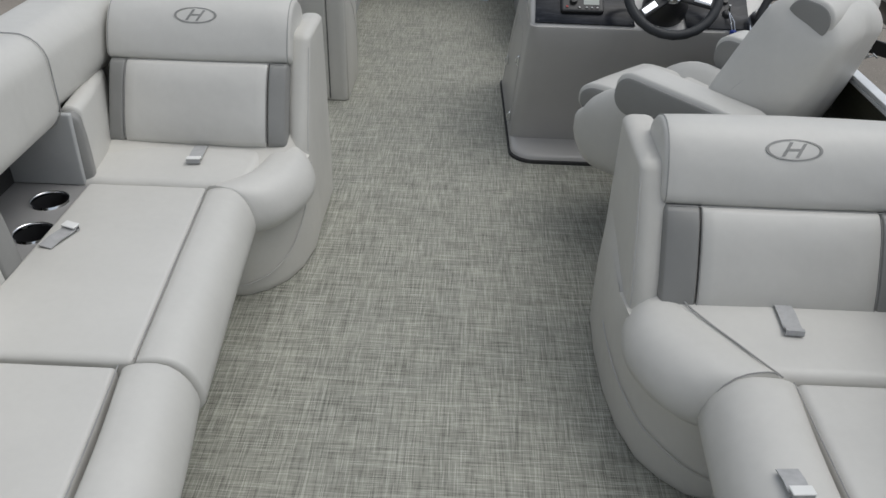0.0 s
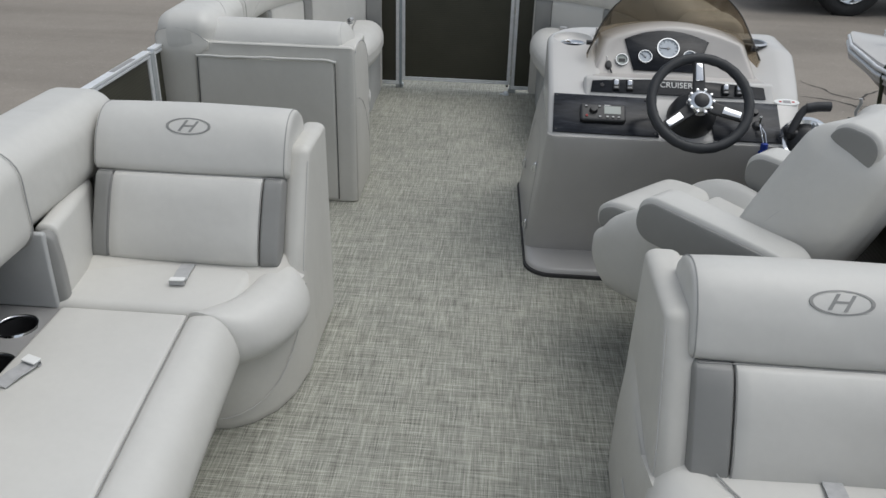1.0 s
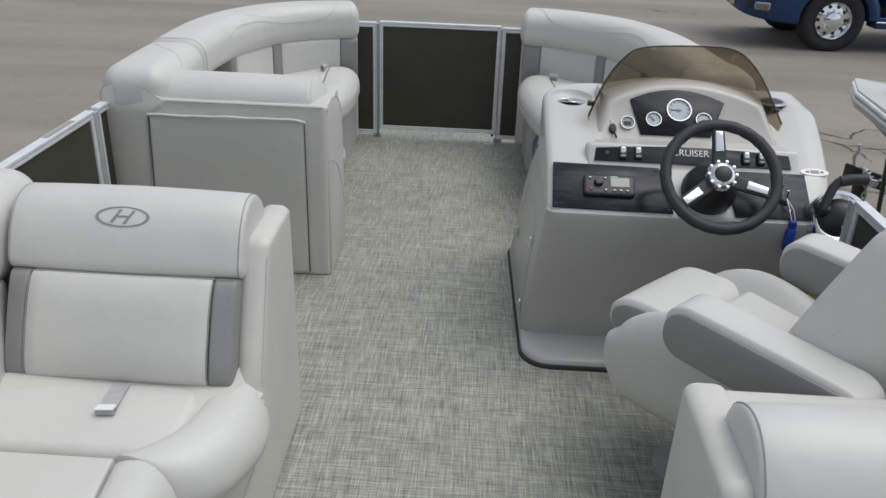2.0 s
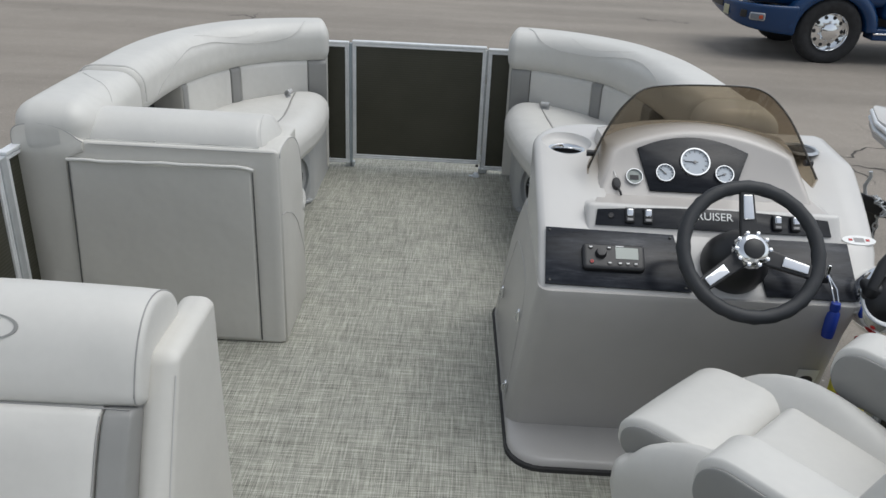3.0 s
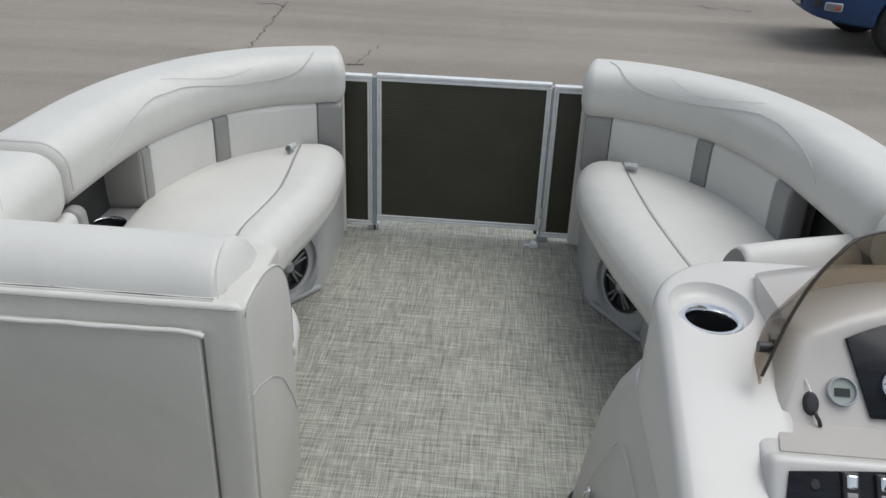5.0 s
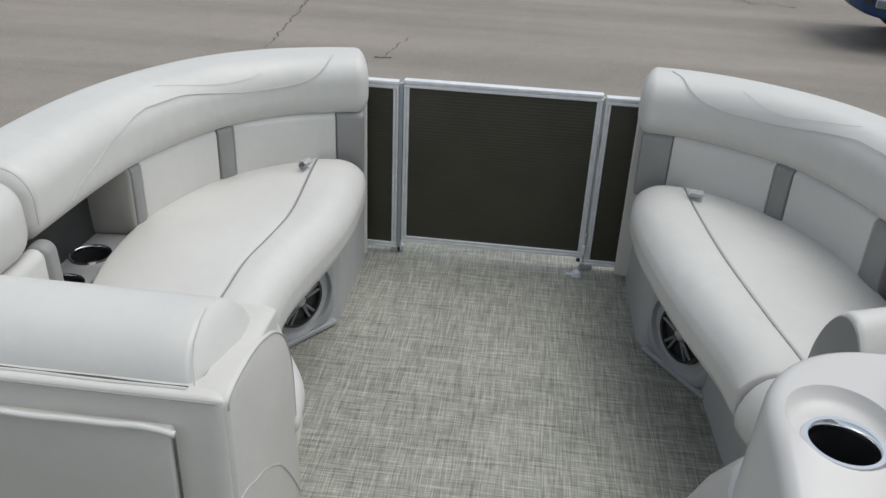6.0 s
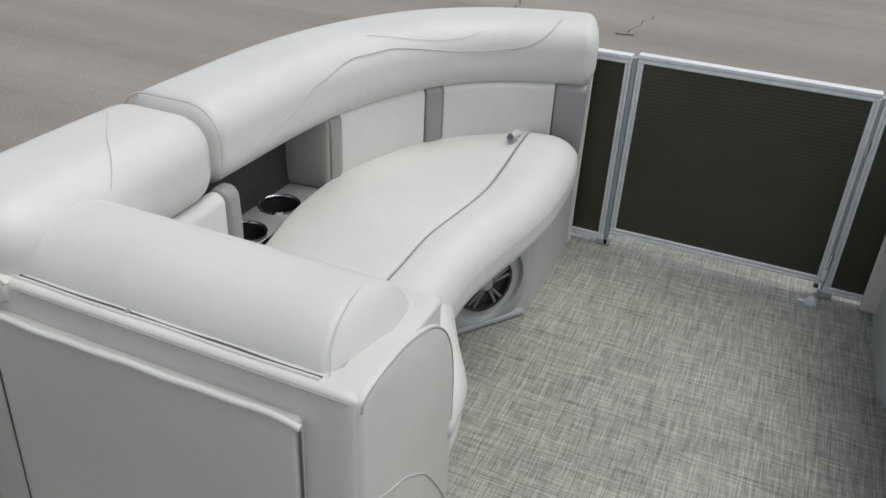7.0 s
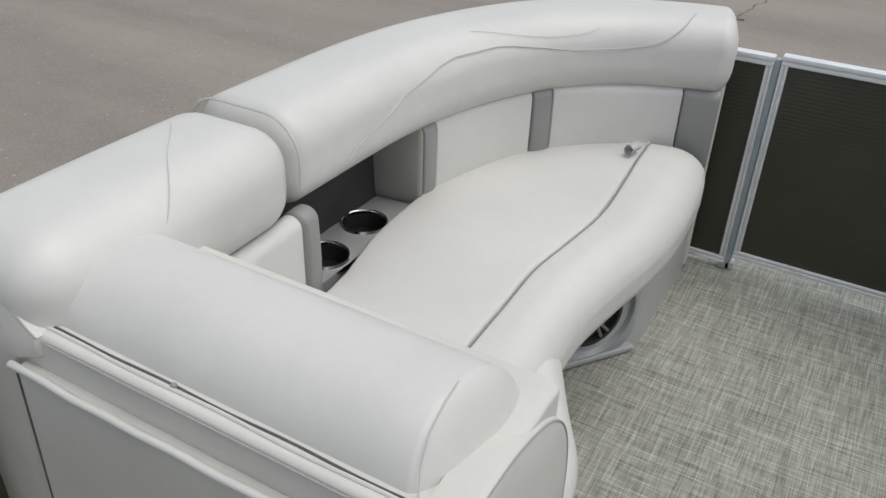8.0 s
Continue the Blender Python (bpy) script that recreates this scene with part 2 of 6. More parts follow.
def rounded(size, r, seg=(6, 6, 4), swell=(0, 0, 0), warp=None, bm=None):
    """A block with rounded edges and swelling faces, its points carried by warp into the place."""
    bm = bm or bmesh.new()
    r = (r, r, r) if isinstance(r, (int, float)) else r
    r = [min(a, s / 2 * 0.999) for a, s in zip(r, size)]
    ax = [spaced(s, a, k) for s, a, k in zip(size, r, seg)]
    half = [s / 2 for s in size]
    made = {}

    def vert(i, j, k):
        if (i, j, k) not in made:
            p = [ax[0][i], ax[1][j], ax[2][k]]
            c = [max(-(h - a), min(h - a, q)) for q, h, a in zip(p, half, r)]
            d = [(q - o) / a for q, o, a in zip(p, c, r)]
            ln = math.sqrt(sum(q * q for q in d)) or 1.0
            p = [o + q / ln * a for o, q, a in zip(c, d, r)]
            u = [q / h for q, h in zip(p, half)]
            w = [max(0.0, 1 - q * q) for q in u]
            p = [p[0] + swell[0] * u[0] * w[1] * w[2], p[1] + swell[1] * u[1] * w[0] * w[2], p[2] + swell[2] * u[2] * w[0] * w[1]]
            made[i, j, k] = bm.verts.new(warp(*p) if warp else p)
        return made[i, j, k]

    n = [len(a) - 1 for a in ax]
    for i in range(n[0]):
        for j in range(n[1]):
            for k in (0, n[2]):
                bm.faces.new((vert(i, j, k), vert(i + 1, j, k), vert(i + 1, j + 1, k), vert(i, j + 1, k)))
    for i in range(n[0]):
        for k in range(n[2]):
            for j in (0, n[1]):
                bm.faces.new((vert(i, j, k), vert(i + 1, j, k), vert(i + 1, j, k + 1), vert(i, j, k + 1)))
    for j in range(n[1]):
        for k in range(n[2]):
            for i in (0, n[0]):
                bm.faces.new((vert(i, j, k), vert(i, j + 1, k), vert(i, j + 1, k + 1), vert(i, j, k + 1)))
    return bm


def block(x0, x1, y0, y1, z0, z1, r=0.01, seg=(2, 2, 2), swell=(0, 0, 0), bend=None, bm=None):
    cx, cy, cz = (x0 + x1) / 2, (y0 + y1) / 2, (z0 + z1) / 2

    def warp(x, y, z):
        p = (x + cx, y + cy, z + cz)
        return bend(*p) if bend else p
    return rounded((x1 - x0, y1 - y0, z1 - z0), r, seg, swell, warp, bm)


class Track:
    """A smooth line through points, by its length from 0 to 1."""
    def __init__(self, pts, fine=14):
        pts = [Vector(p) for p in pts]
        q = [2 * pts[0] - pts[1]] + pts + [2 * pts[-1] - pts[-2]]
        self.p = []
        for i in range(1, len(q) - 2):
            for k in range(fine):
                t = k / fine
                a, b, c, d = q[i - 1], q[i], q[i + 1], q[i + 2]
                self.p.append(0.5 * (2 * b + (c - a) * t + (2 * a - 5 * b + 4 * c - d) * t * t + (3 * b - a - 3 * c + d) * t ** 3))
        self.p.append(q[-2])
        self.s = [0.0]
        for a, b in zip(self.p, self.p[1:]):
            self.s.append(self.s[-1] + (b - a).length)
        self.length = self.s[-1]

    def at(self, s):
        d = s * self.length
        i = 0
        while i < len(self.s) - 2 and self.s[i + 1] < d:
            i += 1
        a, b = self.p[i], self.p[i + 1]
        return a + (b - a) * ((d - self.s[i]) / max(1e-9, self.s[i + 1] - self.s[i]))

    def side(self, s):
        t = self.at(min(1, s + 0.02)) - self.at(max(0, s - 0.02))
        return Vector((-t[1], t[0])).normalized()


def along(track, cz):
    """Carries a block whose x runs along the track, y to its left, z up."""
    def warp(x, y, z):
        s = x / track.length + 0.5
        p = track.at(s) + track.side(s) * y
        return (p[0], p[1], z + cz)
    return warp


def between(a, b, length, width, height):
    """Carries a block whose x runs along two tracks and whose y crosses from a to b; height(s, v) is its middle's."""
    def warp(x, y, z):
        s, v = x / length + 0.5, y / width + 0.5
        p = a.at(s).lerp(b.at(s), v)
        return (p[0], p[1], z + height(s, v))
    return warp


def tube(pts, r, sides=6, bm=None, closed=False):
    bm = bm or bmesh.new()
    pts = [Vector(p) for p in pts]
    rings = []
    n = len(pts)
    for i, p in enumerate(pts):
        if closed:
            t = pts[(i + 1) % n] - pts[i - 1]
        else:
            t = pts[min(n - 1, i + 1)] - pts[max(0, i - 1)]
        t.normalize()
        u = t.cross(Vector((0.13, 0.21, 0.97)))
        if u.length < 0.1:
            u = t.cross(Vector((1, 0, 0)))
        u.normalize()
        w = t.cross(u)
        rings.append([bm.verts.new(p + r * (math.cos(a) * u + math.sin(a) * w)) for a in (2 * math.pi * k / sides for k in range(sides))])
    for i in range(n if closed else n - 1):
        a, b = rings[i], rings[(i + 1) % n]
        for k in range(sides):
            bm.faces.new((a[k], a[(k + 1) % sides], b[(k + 1) % sides], b[k]))
    if not closed:
        bm.faces.new(list(reversed(rings[0])))
        bm.faces.new(rings[-1])
    return bm


def lathe(profile, m=None, sides=32, bm=None, closed=False):
    """Turns (radius, height) points about z and carries them by m."""
    bm = bm or bmesh.new()
    m = m or Matrix()
    rings = []
    for r, h in profile:
        if r < 1e-6:
            rings.append([bm.verts.new(m @ Vector((0, 0, h)))] * sides)
        else:
            rings.append([bm.verts.new(m @ Vector((r * math.cos(2 * math.pi * k / sides), r * math.sin(2 * math.pi * k / sides), h))) for k in range(sides)])
    rows = list(zip(rings, rings[1:])) + ([(rings[-1], rings[0])] if closed else [])
    for a, b in rows:
        for k in range(sides):
            f = []
            for v in (a[k], a[(k + 1) % sides], b[(k + 1) % sides], b[k]):
                if v not in f:
                    f.append(v)
            if len(f) > 2:
                bm.faces.new(f)
    return bm


def slab(outline, z0, z1, m=None, bm=None, inset=0.0):
    """An outline of (x, y) points raised from z0 to z1, its top edge drawn in by inset; carried by m."""
    bm = bm or bmesh.new()
    m = m or Matrix()
    n = len(outline)
    cx, cy = sum(p[0] for p in outline) / n, sum(p[1] for p in outline) / n

    def ring(z, cut):
        out = []
        for x, y in outline:
            d = math.hypot(x - cx, y - cy) or 1.0
            k = max(0.0, 1 - cut / d)
            out.append(bm.verts.new(m @ Vector((cx + (x - cx) * k, cy + (y - cy) * k, z))))
        return out
    rings = [ring(z0, 0)]
    if inset:
        rings += [ring(z1 - inset, 0), ring(z1 - inset * 0.3, inset * 0.3), ring(z1, inset)]
    else:
        rings.append(ring(z1, 0))
    for a, b in zip(rings, rings[1:]):
        for k in range(n):
            bm.faces.new((a[k], a[(k + 1) % n], b[(k + 1) % n], b[k]))
    bm.faces.new(list(reversed(rings[0])))
    bm.faces.new(rings[-1])
    return bm


def rings_loft(rings, bm=None, caps=True):
    bm = bm or bmesh.new()
    rows = [[bm.verts.new(p) for p in r] for r in rings]
    n = len(rows[0])
    for a, b in zip(rows, rows[1:]):
        for k in range(n):
            bm.faces.new((a[k], a[(k + 1) % n], b[(k + 1) % n], b[k]))
    if caps:
        bm.faces.new(list(reversed(rows[0])))
        bm.faces.new(rows[-1])
    return bm


def holed_plate(x0, x1, y0, y1, z, drop, holes, r, bulge=0.0):
    """A flat-topped tray with round openings: square cells cut from a grid and filled up to each rim."""
    bm = bmesh.new()
    h = r * 1.5
    xs = sorted({round(v, 5) for v in [x0, x1] + [c + k for c, _ in holes for k in (-h, h)] if x0 <= v <= x1})
    ys = sorted({round(v, 5) for v in [y0, y1] + [c + k for _, c in holes for k in (-h, h)] if y0 <= v <= y1})
    grid = {}

    def at(x, y, dz=0.0):
        k = (round(x, 4), round(y, 4), dz)
        if k not in grid:
            grid[k] = bm.verts.new((x, y, z + dz))
        return grid[k]
    for xa, xb in zip(xs, xs[1:]):
        for ya, yb in zip(ys, ys[1:]):
            if not any(abs((xa + xb) / 2 - cx) < h and abs((ya + yb) / 2 - cy) < h for cx, cy in holes):
                bm.faces.new((at(xa, ya), at(xb, ya), at(xb, yb), at(xa, yb)))
    for cx, cy in holes:
        n = 32
        outer = []
        for k in range(n):
            a = 2 * math.pi * k / n
            c, s = math.cos(a), math.sin(a)
            f = h / max(abs(c), abs(s))
            outer.append(bm.verts.new((min(x1, max(x0, cx + c * f)), min(y1, max(y0, cy + s * f)), z)))
        rows = [outer]
        for q, dz in ((1.36, bulge), (1.12, bulge * 0.4), (1.0, 0.0), (0.97, -0.012)):
            rows.append([bm.verts.new((cx + r * q * math.cos(2 * math.pi * k / n), cy + r * q * math.sin(2 * math.pi * k / n), z + dz)) for k in range(n)])
        for a, b2 in zip(rows, rows[1:]):
            for k in range(n):
                bm.faces.new((a[k], a[(k + 1) % n], b2[(k + 1) % n], b2[k]))
    rim = [(x0, y0), (x1, y0), (x1, y1), (x0, y1)]
    top, low = [bm.verts.new((x, y, z)) for x, y in rim], [bm.verts.new((x, y, z - drop)) for x, y in rim]
    for k in range(4):
        bm.faces.new((low[k], low[(k + 1) % 4], top[(k + 1) % 4], top[k]))
    return bm


def lettering(name, text, size, m, mat, parent):
    cu = bpy.data.curves.new(name, "FONT")
    cu.body, cu.size, cu.extrude, cu.align_x, cu.align_y = text, size, 0.0008, "CENTER", "CENTER"
    tmp = new(name, cu)
    me = bpy.data.meshes.new_from_object(tmp.evaluated_get(bpy.context.evaluated_depsgraph_get()))
    bpy.data.objects.remove(tmp)
    me.transform(m)
    me.materials.clear()
    me.materials.append(mat)
    ob = new(name, me)
    ob.parent = parent
    return ob


# ---- ground and deck ----
GROUND = -1.27
bm = bmesh.new()
bmesh.ops.create_grid(bm, x_segments=60, y_segments=60, size=400, matrix=Matrix.Translation((0, 0, GROUND)))
ground = part("ground", bm, ASPHALT, None, smooth=False)
tagged(ground, "worn grey asphalt lot with fine cracks", "ground", kind="structure")
TAR = plain("crack_dirt", (0.055, 0.05, 0.043), 0.9, vary=0.3, scale=6)


def crack(pts, width, seed):
    """A jagged ribbon of dirt in a crack of the asphalt."""
    rnd = random.Random(seed)
    line = Track(pts)
    n = max(8, int(line.length / 0.09))
    bm = bmesh.new()
    rows = []
    for k in range(n + 1):
        p, s = line.at(k / n), line.side(k / n)
        o = rnd.uniform(-0.035, 0.035)
        w = width * rnd.uniform(0.15, 1.0) * min(1.0, 6 * k / n + 0.15, 6 * (1 - k / n) + 0.15)
        rows.append([bm.verts.new((p[0] + s[0] * (o + q), p[1] + s[1] * (o + q), GROUND + 0.003)) for q in (-w, w)])
    for a, c in zip(rows, rows[1:]):
        bm.faces.new((a[0], a[1], c[1], c[0]))
    part("crack", bm, TAR, ground, smooth=False)


for k, (w, pts) in enumerate(((0.020, [(4.25, 11.25), (4.45, 10.75), (4.70, 10.45), (5.05, 10.85), (5.5, 10.9)]), (0.024, [(4.0, 10.5), (4.32, 10.41), (4.57, 10.2), (4.93, 10.1), (5.6, 10.15)]),
                              (0.016, [(4.57, 10.2), (4.62, 9.9), (4.66, 9.55)]), (0.016, [(4.9, 10.1), (5.0, 9.7), (5.3, 9.5)]), (0.016, [(-3.55, 13.6), (-3.75, 15.6), (-3.95, 17.4), (-4.0, 18.2)]), (0.028, [(-4.5, 17.6), (-4.2, 17.75), (-3.9, 17.4)]),
                              (0.05, [(-2.02, 13.55), (-1.92, 13.62), (-1.80, 13.6)]), (0.012, [(-1.9, 13.65), (-1.85, 14.2), (-1.75, 14.9)]), (0.045, [(4.73, 19.55), (4.86, 19.5), (5.02, 19.51)]), (0.02, [(3.9, 19.9), (4.24, 19.71), (4.6, 19.6)]), (0.016, [(4.05, 20.1), (4.2, 19.5), (4.36, 19.13)]), (0.016, [(4.56, 19.93), (4.66, 19.7), (4.75, 19.4)]),
                              (0.014, [(3.0, 8.3), (3.6, 8.7), (4.4, 8.6), (5.2, 8.9)]))):
    crack(pts, w, 30 + k)

deck = part("floor", block(-1.20, 1.40, -1.2, 5.98, -0.04, 0.0, 0.004, (1, 1, 1)), WOVEN, None)
tagged(deck, "woven grey-beige vinyl flooring on the boat deck", "floor", kind="structure")

# the hull under the deck, resting on timber blocks
hull = thing("boat_hull", "twin aluminium pontoons under the deck on timber blocks", "boat hull", kind="structure")
TIMBER = plain("timber_block", (0.24, 0.17, 0.11), 0.8, vary=0.25, scale=6)
for x in (-0.82, 1.02):
    part("pontoon", lathe([(0, -3.4), (0.20, -3.4), (0.30, -3.35), (0.31, -3.2), (0.31, 2.9), (0.27, 3.3), (0.14, 3.62), (0, 3.7)], Matrix.Translation((x, 2.2, -0.46)) @ Matrix.Rotation(radians(-90), 4, "X"), 36), ALU_DULL, hull)
    for y in (0.0, 2.2, 4.4):
        part("block", block(x - 0.25, x + 0.25, y - 0.12, y + 0.12, GROUND, -0.74, 0.01, (1, 1, 1)), TIMBER, hull)
    part("riser", block(x - 0.06, x + 0.06, -1.1, 5.6, -0.18, -0.04, 0.01, (1, 1, 1)), ALU_DULL, hull)


# ---- rails, gate and side panels ----
FRONT_Y, RAIL_Z = 5.71, 0.705


def framed_panel(name, x0, x1, z0, z1, parent, turn=None):
    """A dark sheet in an aluminium frame of grooved bars; drawn along x at y = 0 and carried by turn."""
    turn = turn or Matrix.Translation((0, FRONT_Y, 0))

    def bars(nm, rows):
        bm = bmesh.new()
        for a, b, y, c, d in rows:
            block(a, b, -y, y, c, d, 0.0025, (1, 1, 1), bm=bm)
        bmesh.ops.transform(bm, matrix=turn, verts=bm.verts[:])
        part(nm, bm, ALU, parent)
    bars("top_rail", ((x0, x1, 0.017, z1 - 0.012, z1), (x0 + 0.003, x1 - 0.003, 0.010, z1 - 0.018, z1 - 0.011), (x0, x1, 0.014, z1 - 0.029, z1 - 0.017)))
    bars("bottom_rail", ((x0, x1, 0.013, z0, z0 + 0.010), (x0 + 0.003, x1 - 0.003, 0.008, z0 + 0.009, z0 + 0.013), (x0, x1, 0.012, z0 + 0.012, z0 + 0.023)))
    for s, e in ((1, x0), (-1, x1)):
        cols = [sorted((e + s * u, e + s * v)) + [y] for u, v, y in ((0.0, 0.008, 0.013), (0.007, 0.012, 0.008), (0.011, 0.020, 0.012))]
        bars("stile", [(a, b, y, z0 + 0.0235, z1 - 0.0295) for a, b, y in cols])
    bm = block(x0 + 0.016, x1 - 0.016, -0.004, 0.004, z0 + 0.018, z1 - 0.024, 0.001, (1, 1, 1))
    bmesh.ops.transform(bm, matrix=turn, verts=bm.verts[:])
    part("panel", bm, PANEL, parent, "dark brown ribbed sheet")


gate = thing("bow_gate", "closed aluminium bow gate with a dark brown panel", "gate", at=(0, FRONT_Y, 0))
framed_panel("gate", -0.366, 0.358, 0.056, RAIL_Z + 0.012, gate)
for z in (0.12, 0.52):
    part("hinge", lathe([(0, 0.0), (0.005, 0), (0.005, 0.05), (0, 0.05)], Matrix.Translation((0.362, FRONT_Y - 0.017, z)), 10), CHROME, gate)
part("latch", block(0.350, 0.363, FRONT_Y - 0.03, FRONT_Y - 0.016, 0.075, 0.115, 0.004), WHITE, gate, "white plastic gate latch")
part("latch_foot", block(0.335, 0.350, FRONT_Y - 0.028, FRONT_Y - 0.014, 0.044, 0.056, 0.002, (1, 1, 1)), BLACK, gate)

fence = thing("railing", "aluminium railing with dark brown infill panels round the deck", "railing", kind="structure")
part("post", block(-0.384, -0.368, FRONT_Y - 0.006, FRONT_Y + 0.019, 0.0, RAIL_Z - 0.004, 0.003, (1, 1, 1)), POST_GREY, fence, "grey-blue gate post")
part("post", block(0.359, 0.368, FRONT_Y + 0.002, FRONT_Y + 0.019, 0.0, RAIL_Z - 0.004, 0.003, (1, 1, 1)), ALU_DULL, fence)
for x in (-0.382, 0.378):
    part("post_foot", block(x - 0.026, x + 0.024, FRONT_Y - 0.006, FRONT_Y + 0.03, 0.0, 0.030, 0.005), ALU_DULL, fence)
framed_panel("bow_panel", -0.80, -0.386, 0.024, RAIL_Z + 0.004, fence)
framed_panel("bow_panel", 0.369, 0.86, 0.024, RAIL_Z + 0.004, fence)
for side, x, ys in ((-1, -1.205, (-1.1, 0.5, 2.2, 3.68, 5.0)), (1, 1.405, (-1.1, 0.4, 1.9, 3.13, 4.05, 5.0))):
    for y0, y1 in zip(ys, ys[1:]):
        if (side, y0) == (1, 3.13):
            continue
        framed_panel("side_panel", y0 + 0.02, y1 - 0.02, 0.03, RAIL_Z, fence, Matrix.Translation((x, 0, 0)) @ Matrix.Rotation(radians(90), 4, "Z"))
        part("post", block(x - 0.017, x + 0.017, y1 - 0.017, y1 + 0.017, 0.0, RAIL_Z - 0.01, 0.004, (1, 1, 1)), ALU_DULL, fence)
for (xa, ya), (xb, yb) in (((-1.205, 5.02), (-0.82, 5.70)), ((1.40, 5.02), (0.88, 5.70))):
    d = math.atan2(yb - ya, xb - xa)
    ln = math.hypot(xb - xa, yb - ya)
    framed_panel("corner_panel", 0.02, ln - 0.02, 0.03, RAIL_Z, fence, Matrix.Translation((xa, ya, 0)) @ Matrix.Rotation(d, 4, "Z"))
# a strip with marks on the port top rail
part("rail_sticker", block(-1.216, -1.194, 3.32, 3.52, RAIL_Z, RAIL_Z + 0.0015, 0.0005, (1, 1, 1)), PLASTIC, fence)
sill = part("trim", block(-0.90, 0.98, 5.955, 5.995, -0.05, 0.006, 0.004, (1, 1, 1)), ALU_DULL, None)
tagged(sill, "aluminium nosing along the bow edge of the deck", "trim", kind="structure")


# ---- seats ----
def lean(x0, y0, z0, angle):
    """Carries (x, back, up) of a leaning backrest from its foot."""
    c, s = math.cos(radians(angle)), math.sin(radians(angle))

    def warp(x, d, h):
        return (x0 + x, y0 + d * c + h * s, z0 + h * c - d * s)
    return warp


def badge(lay, parent):
    """An oval mark: a ring with two slanting bars and a short link, pressed on the headrest. lay(u, v, k) gives a place."""
    bm = bmesh.new()
    vs = []
    for a in range(40):
        t = 2 * math.pi * a / 40
        vs.append([bm.verts.new(lay(0.068 * math.cos(t) * q, 0.026 * math.sin(t) * q, k)) for q, k in ((1.0, -0.001), (0.99, 0.002), (0.885, 0.002), (0.875, -0.001))])
    for i in range(40):
        for k in range(3):
            bm.faces.new((vs[i][k], vs[(i + 1) % 40][k], vs[(i + 1) % 40][k + 1], vs[i][k + 1]))
    for pts in (((-0.030, -0.016), (-0.022, -0.016), (-0.002, 0.018), (-0.010, 0.018)), ((0.002, -0.018), (0.010, -0.018), (0.031, 0.016), (0.023, 0.016)),
                ((-0.020, -0.002), (0.012, -0.002), (0.015, 0.003), (-0.017, 0.003))):
        top, low = [bm.verts.new(lay(u, v, 0.002)) for u, v in pts], [bm.verts.new(lay(u, v, -0.002)) for u, v in pts]
        bm.faces.new(top)
        for k in range(4):
            bm.faces.new((low[k], low[(k + 1) % 4], top[(k + 1) % 4], top[k]))
    part("badge", bm, GREY, parent, "grey oval badge")


def cup_ring(x, y, z, parent, m=None, r=0.046, deep=0.048):
    m = m or Matrix.Translation((x, y, z))
    a = part("cup_holder", lathe([(r * 0.96, -0.004), (r * 0.90, -0.02), (r * 0.86, -deep), (0, -deep)], m), BLACK, parent, "dark cup holder with a steel rim")
    part("rim", lathe([(r * 0.935, -0.004), (r * 0.94, 0.003), (r * 0.96, 0.005), (r * 1.00, 0.006), (r * 1.045, 0.0)], m), CHROME, a)


